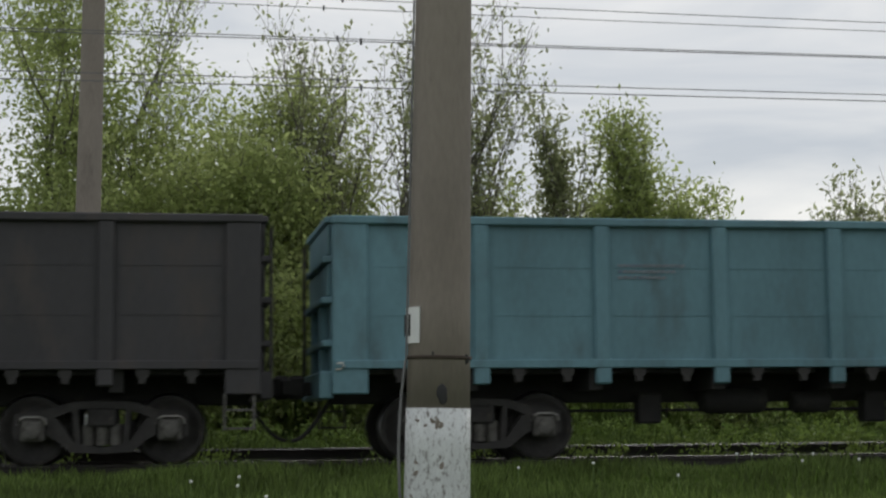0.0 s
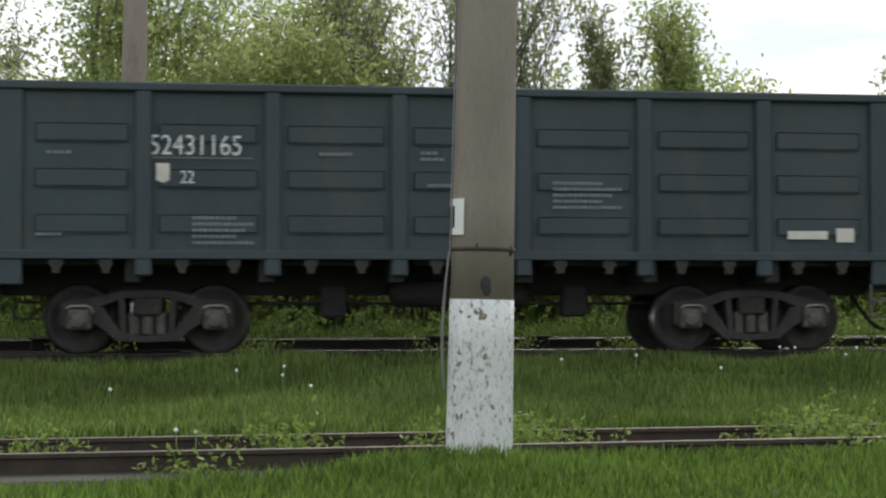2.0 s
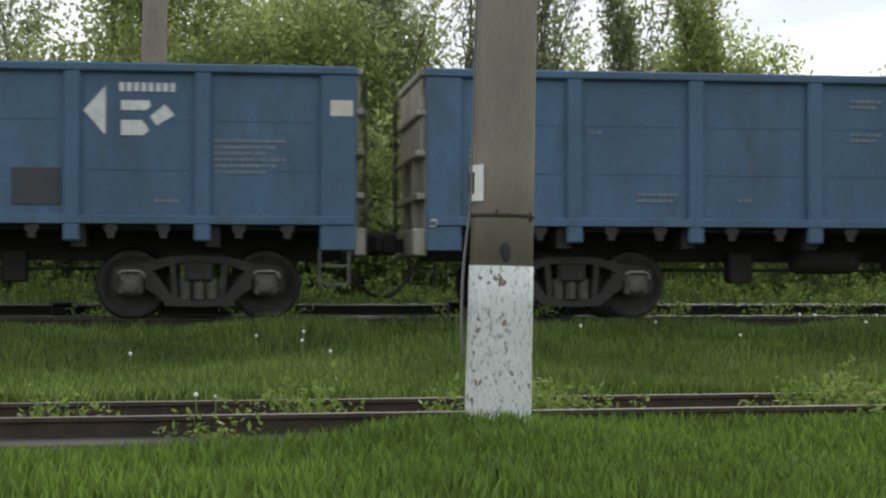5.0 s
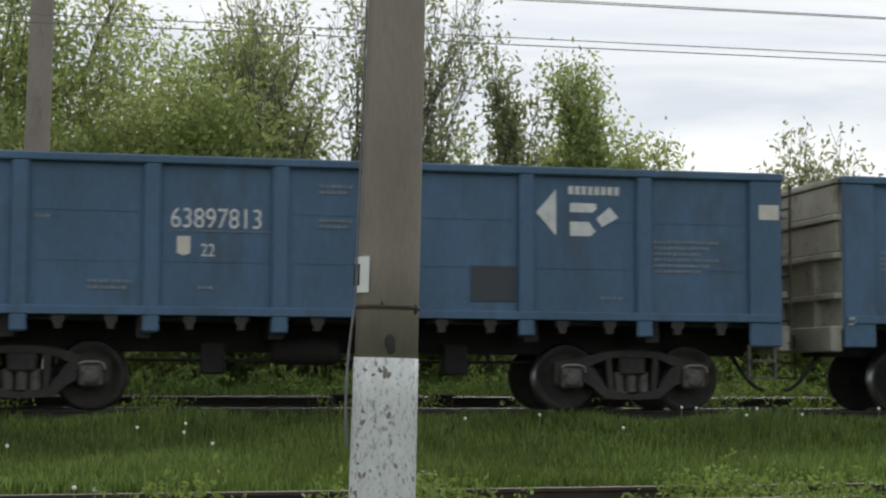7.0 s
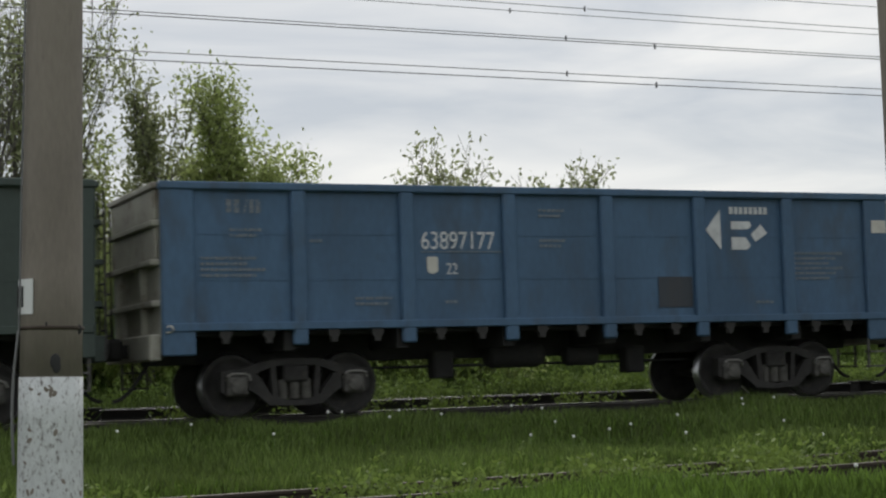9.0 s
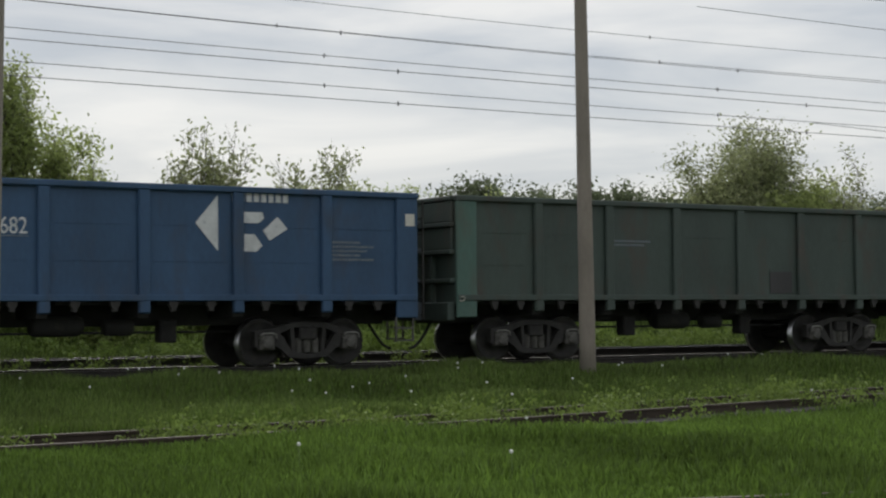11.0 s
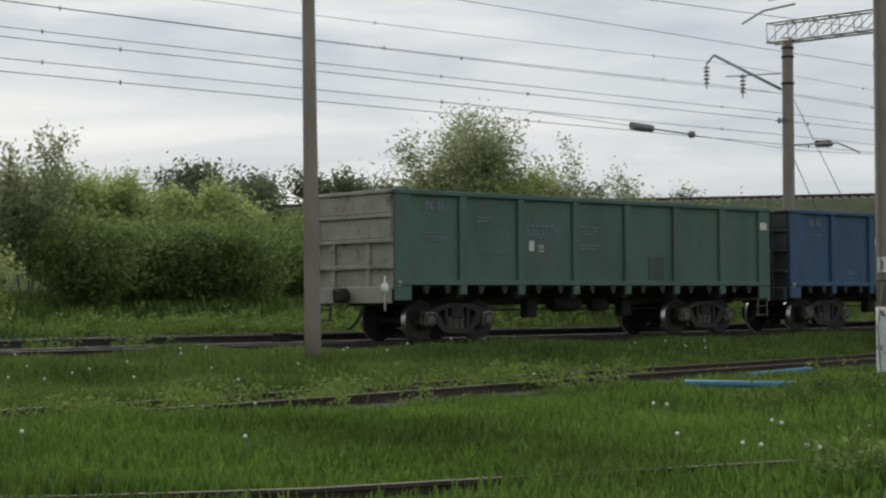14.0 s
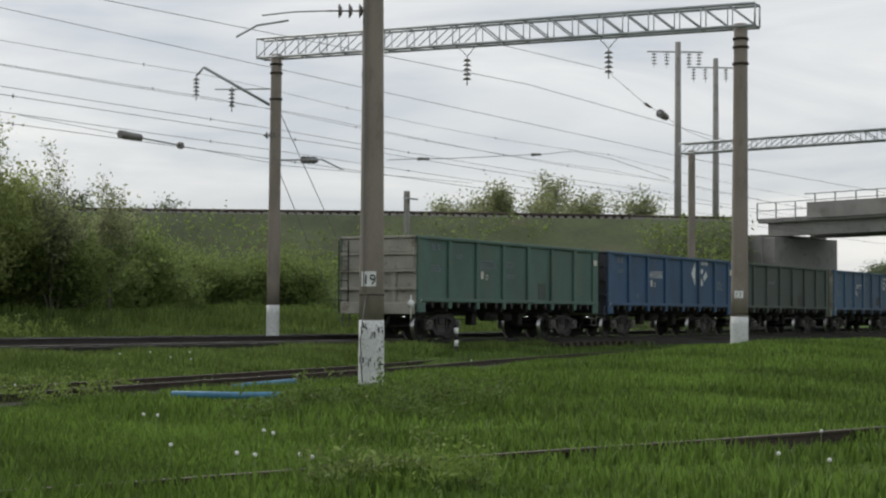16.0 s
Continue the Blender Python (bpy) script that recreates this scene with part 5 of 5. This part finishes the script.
def lawn(x, y):
    s = y - np.interp(x, MX, MY)
    if (-0.75 if 1.0 < x < 8.0 else -1.4) < s < 1.9:
        return 0.05 if x < 2.2 or x > 10 else 0.25
    return 1.0


def in_view(x, y):
    s = y - np.interp(x, NX, NY)
    if x < 6.0 and -0.7 < s < 0.1:
        return 0.15
    return lawn(x, y)


def by_rail(x, y):
    s = y - np.interp(x, NX, NY)
    return 0.32 + 0.6 * noise.noise((x * 0.9, 0.0, 2.0)) if x > 5.5 and -0.75 < s < -0.05 else 0.0


blades("grass_sward", "short lush green meadow grass", M_grass, 210000, (-4.5, 13, 6, 21.5), 0.14, 0.012, 11, in_view)
blades("grass_sward", "lush green meadow grass by the masts", M_grass, 210000, (5, 52, -2, 26), 0.16, 0.02, 12, in_view)
blades("tall_grass", "taller grass strip beside the freight track", M_grass_dark, 90000, (-6, 20, 18.5, 27.6), 0.2, 0.014, 13, lawn)
blades("tall_grass", "taller grass strip along the freight track", M_grass_dark, 60000, (18, 64, 21, 27.6), 0.2, 0.018, 14, lawn)
blades("tall_grass", "rough grass beyond the second track", M_grass_dark, 90000, (-6, 70, 33.4, 50), 0.4, 0.028, 15)
blades("tall_grass", "bright grass verge behind the second track", M_grass_dark, 50000, (-8, 50, 32.6, 36.2), 0.3, 0.02, 17)
blades("tall_grass", "grass tufts hiding the overgrown rail", M_grass, 60000, (-1, 30, 3.5, 11.8), 0.22, 0.012, 16, by_rail)


def weed_patch(x, y, seed, size=0.5, mat=None):
    rng = random.Random(seed)
    t = thing("weed_clump", "leafy pale green weed clump beside the rail", "weed", "weeds along the siding", at=Matrix.Translation((x, y, ground_z(x, y) - 0.02)))
    tips = [Vector((rng.gauss(0, size * 0.55), rng.gauss(0, size * 0.25), abs(rng.gauss(0.16, 0.1)) * (0.7 + size))) for _ in range(int(55 * size) + 12)]
    bm = bmesh.new()
    for p in tips[::2]:
        tube(bm, (p.x * 0.5, p.y * 0.5, 0), p, 0.006, 0.004, sides=3, caps=False)
    tagged(part("stalk", bm, M_stem, t), kind="stuff")
    v, f = leaf_cloud(rng, tips, 11, 0.06, 0.03 + 0.012 * min(size, 1.5))
    tagged(part("foliage", raw("foliage", v, f, mat or M_weed), None, t), kind="stuff")


rw_ = random.Random(3)
for k_ in range(38):
    x_ = rw_.choice((rw_.uniform(-3.5, 7), rw_.uniform(2, 26), rw_.uniform(6, 18)))
    y_ = float(np.interp(x_, MX, MY)) + rw_.choice((-0.25, 0.5, 0.9, 1.3)) + rw_.uniform(-0.2, 0.2)
    weed_patch(x_, y_, 100 + k_, rw_.uniform(0.25, 0.55) if x_ < 6 else rw_.uniform(0.35, 0.75))
for k_ in range(12):
    weed_patch(rw_.uniform(-4, 22), rw_.uniform(29.6, 30.7), 200 + k_, rw_.uniform(0.4, 0.8))

for k_ in range(15):
    x_ = rw_.uniform(6.5, 20)
    weed_patch(x_, float(np.interp(x_, MX, MY)) + rw_.choice((-0.35, 0.35, 0.7)) + rw_.uniform(-0.15, 0.15), 400 + k_, rw_.uniform(0.5, 0.85))
for k_ in range(44):
    weed_patch(rw_.uniform(-7, 34), rw_.uniform(33.0, 35.2), 500 + k_, rw_.uniform(1.0, 1.7))
for k_ in range(4):
    weed_patch(rw_.uniform(8.6, 11.0), rw_.uniform(5.0, 6.8), 300 + k_, rw_.uniform(0.3, 0.5), M_weed if k_ % 3 == 0 else M_bush)
for k_ in range(6):
    weed_patch(rw_.uniform(14, 21), rw_.uniform(10.0, 12.5), 320 + k_, rw_.uniform(0.6, 1.0), M_grass_dark)
stem_me = mesh_of("stem", tube(bmesh.new(), (0, 0, 0), (0.01, 0, 0.3), 0.005, sides=5), M_stem)
bm_ = bmesh.new()
bmesh.ops.create_icosphere(bm_, subdivisions=2, radius=0.02, matrix=Matrix.Translation((0.01, 0, 0.31)))
head_me = mesh_of("seed_head", bm_, M_puff)
DAND = [(0.42, 24.0), (0.95, 23.6), (7.9, 25.6), (8.9, 25.9), (1.0, 24.4), (4.0, 12.1), (5.3, 10.4), (10.7, 21.0), (11.2, 10.5), (8.5, 6.5), (8.2, 6.9), (10.1, 8.1), (8.4, 8.0), (11.2, 10.7), (8.6, 6.7), (10.2, 8.3), (11.6, 3.4), (11.2, 2.8), (15.3, 4.2), (8.2, 7.1)]
rd_ = random.Random(8)
for x_, y_ in DAND + [(rd_.uniform(-3, 30), rd_.uniform(15, 25)) for _ in range(14)] + [(rd_.uniform(6, 30), rd_.uniform(22.5, 26)) for _ in range(26)]:
    d_ = thing("dandelion", "white seeding dandelion in the grass", "flower", "dandelions in the meadow", at=Matrix.Translation((x_, y_, ground_z(x_, y_))) @ Matrix.Rotation(rd_.uniform(0, 6), 4, "Z"))
    part("stem", stem_me, None, d_)
    part("seed_head", head_me, None, d_)


# ---- what moves ----
TRAIN = [
    (0.00, -139.290),
    (0.50, -133.620),
    (1.00, -128.010),
    (1.50, -122.360),
    (2.50, -111.090),
    (3.00, -105.420),
    (4.25, -91.490),
    (5.50, -77.530),
    (6.00, -71.990),
    (6.50, -66.640),
    (7.00, -61.390),
    (7.50, -55.390),
    (8.00, -49.610),
    (8.50, -44.230),
    (11.00, -14.030),
    (11.50, -8.150),
    (12.00, -2.250),
    (12.50, 3.600),
    (13.00, 9.440),
    (13.50, 15.310),
    (14.00, 21.200),
    (14.50, 26.750),
    (15.00, 32.450),
    (15.50, 38.000),
    (16.00, 43.850),
]
LONG_PITCH, PITCH = 14.75, 13.92


def along(index):
    """How far a wagon stands ahead of the tail wagon."""
    return min(index, 3) * LONG_PITCH + max(index - 3, 0) * PITCH


def motions():
    ts, xs = [r[0] for r in TRAIN], [r[1] for r in TRAIN]
    for index, w in WAGONS:
        walk(w, [(t, Matrix.Translation((x + along(index), TRACK_Y, 0))) for t, x in TRAIN])
    fine = [k / 30 for k in range(481)]
    turn = [(t, math.degrees(float(np.interp(t, ts, xs)) / 0.479)) for t in fine]
    rolling = {}
    for ws, ax in WHEELS:
        if ax not in rolling:
            walk(ws, [(t, Matrix.Translation((ax, 0, 0.479)) @ Matrix.Rotation(radians(a), 4, "Y")) for t, a in turn])
            rolling[ax] = ws.animation_data
        else:
            ws.rotation_mode = "QUATERNION"
            keys = ws.animation_data_create()
            keys.action = rolling[ax].action
            keys.action_slot = rolling[ax].action_slot


motions()
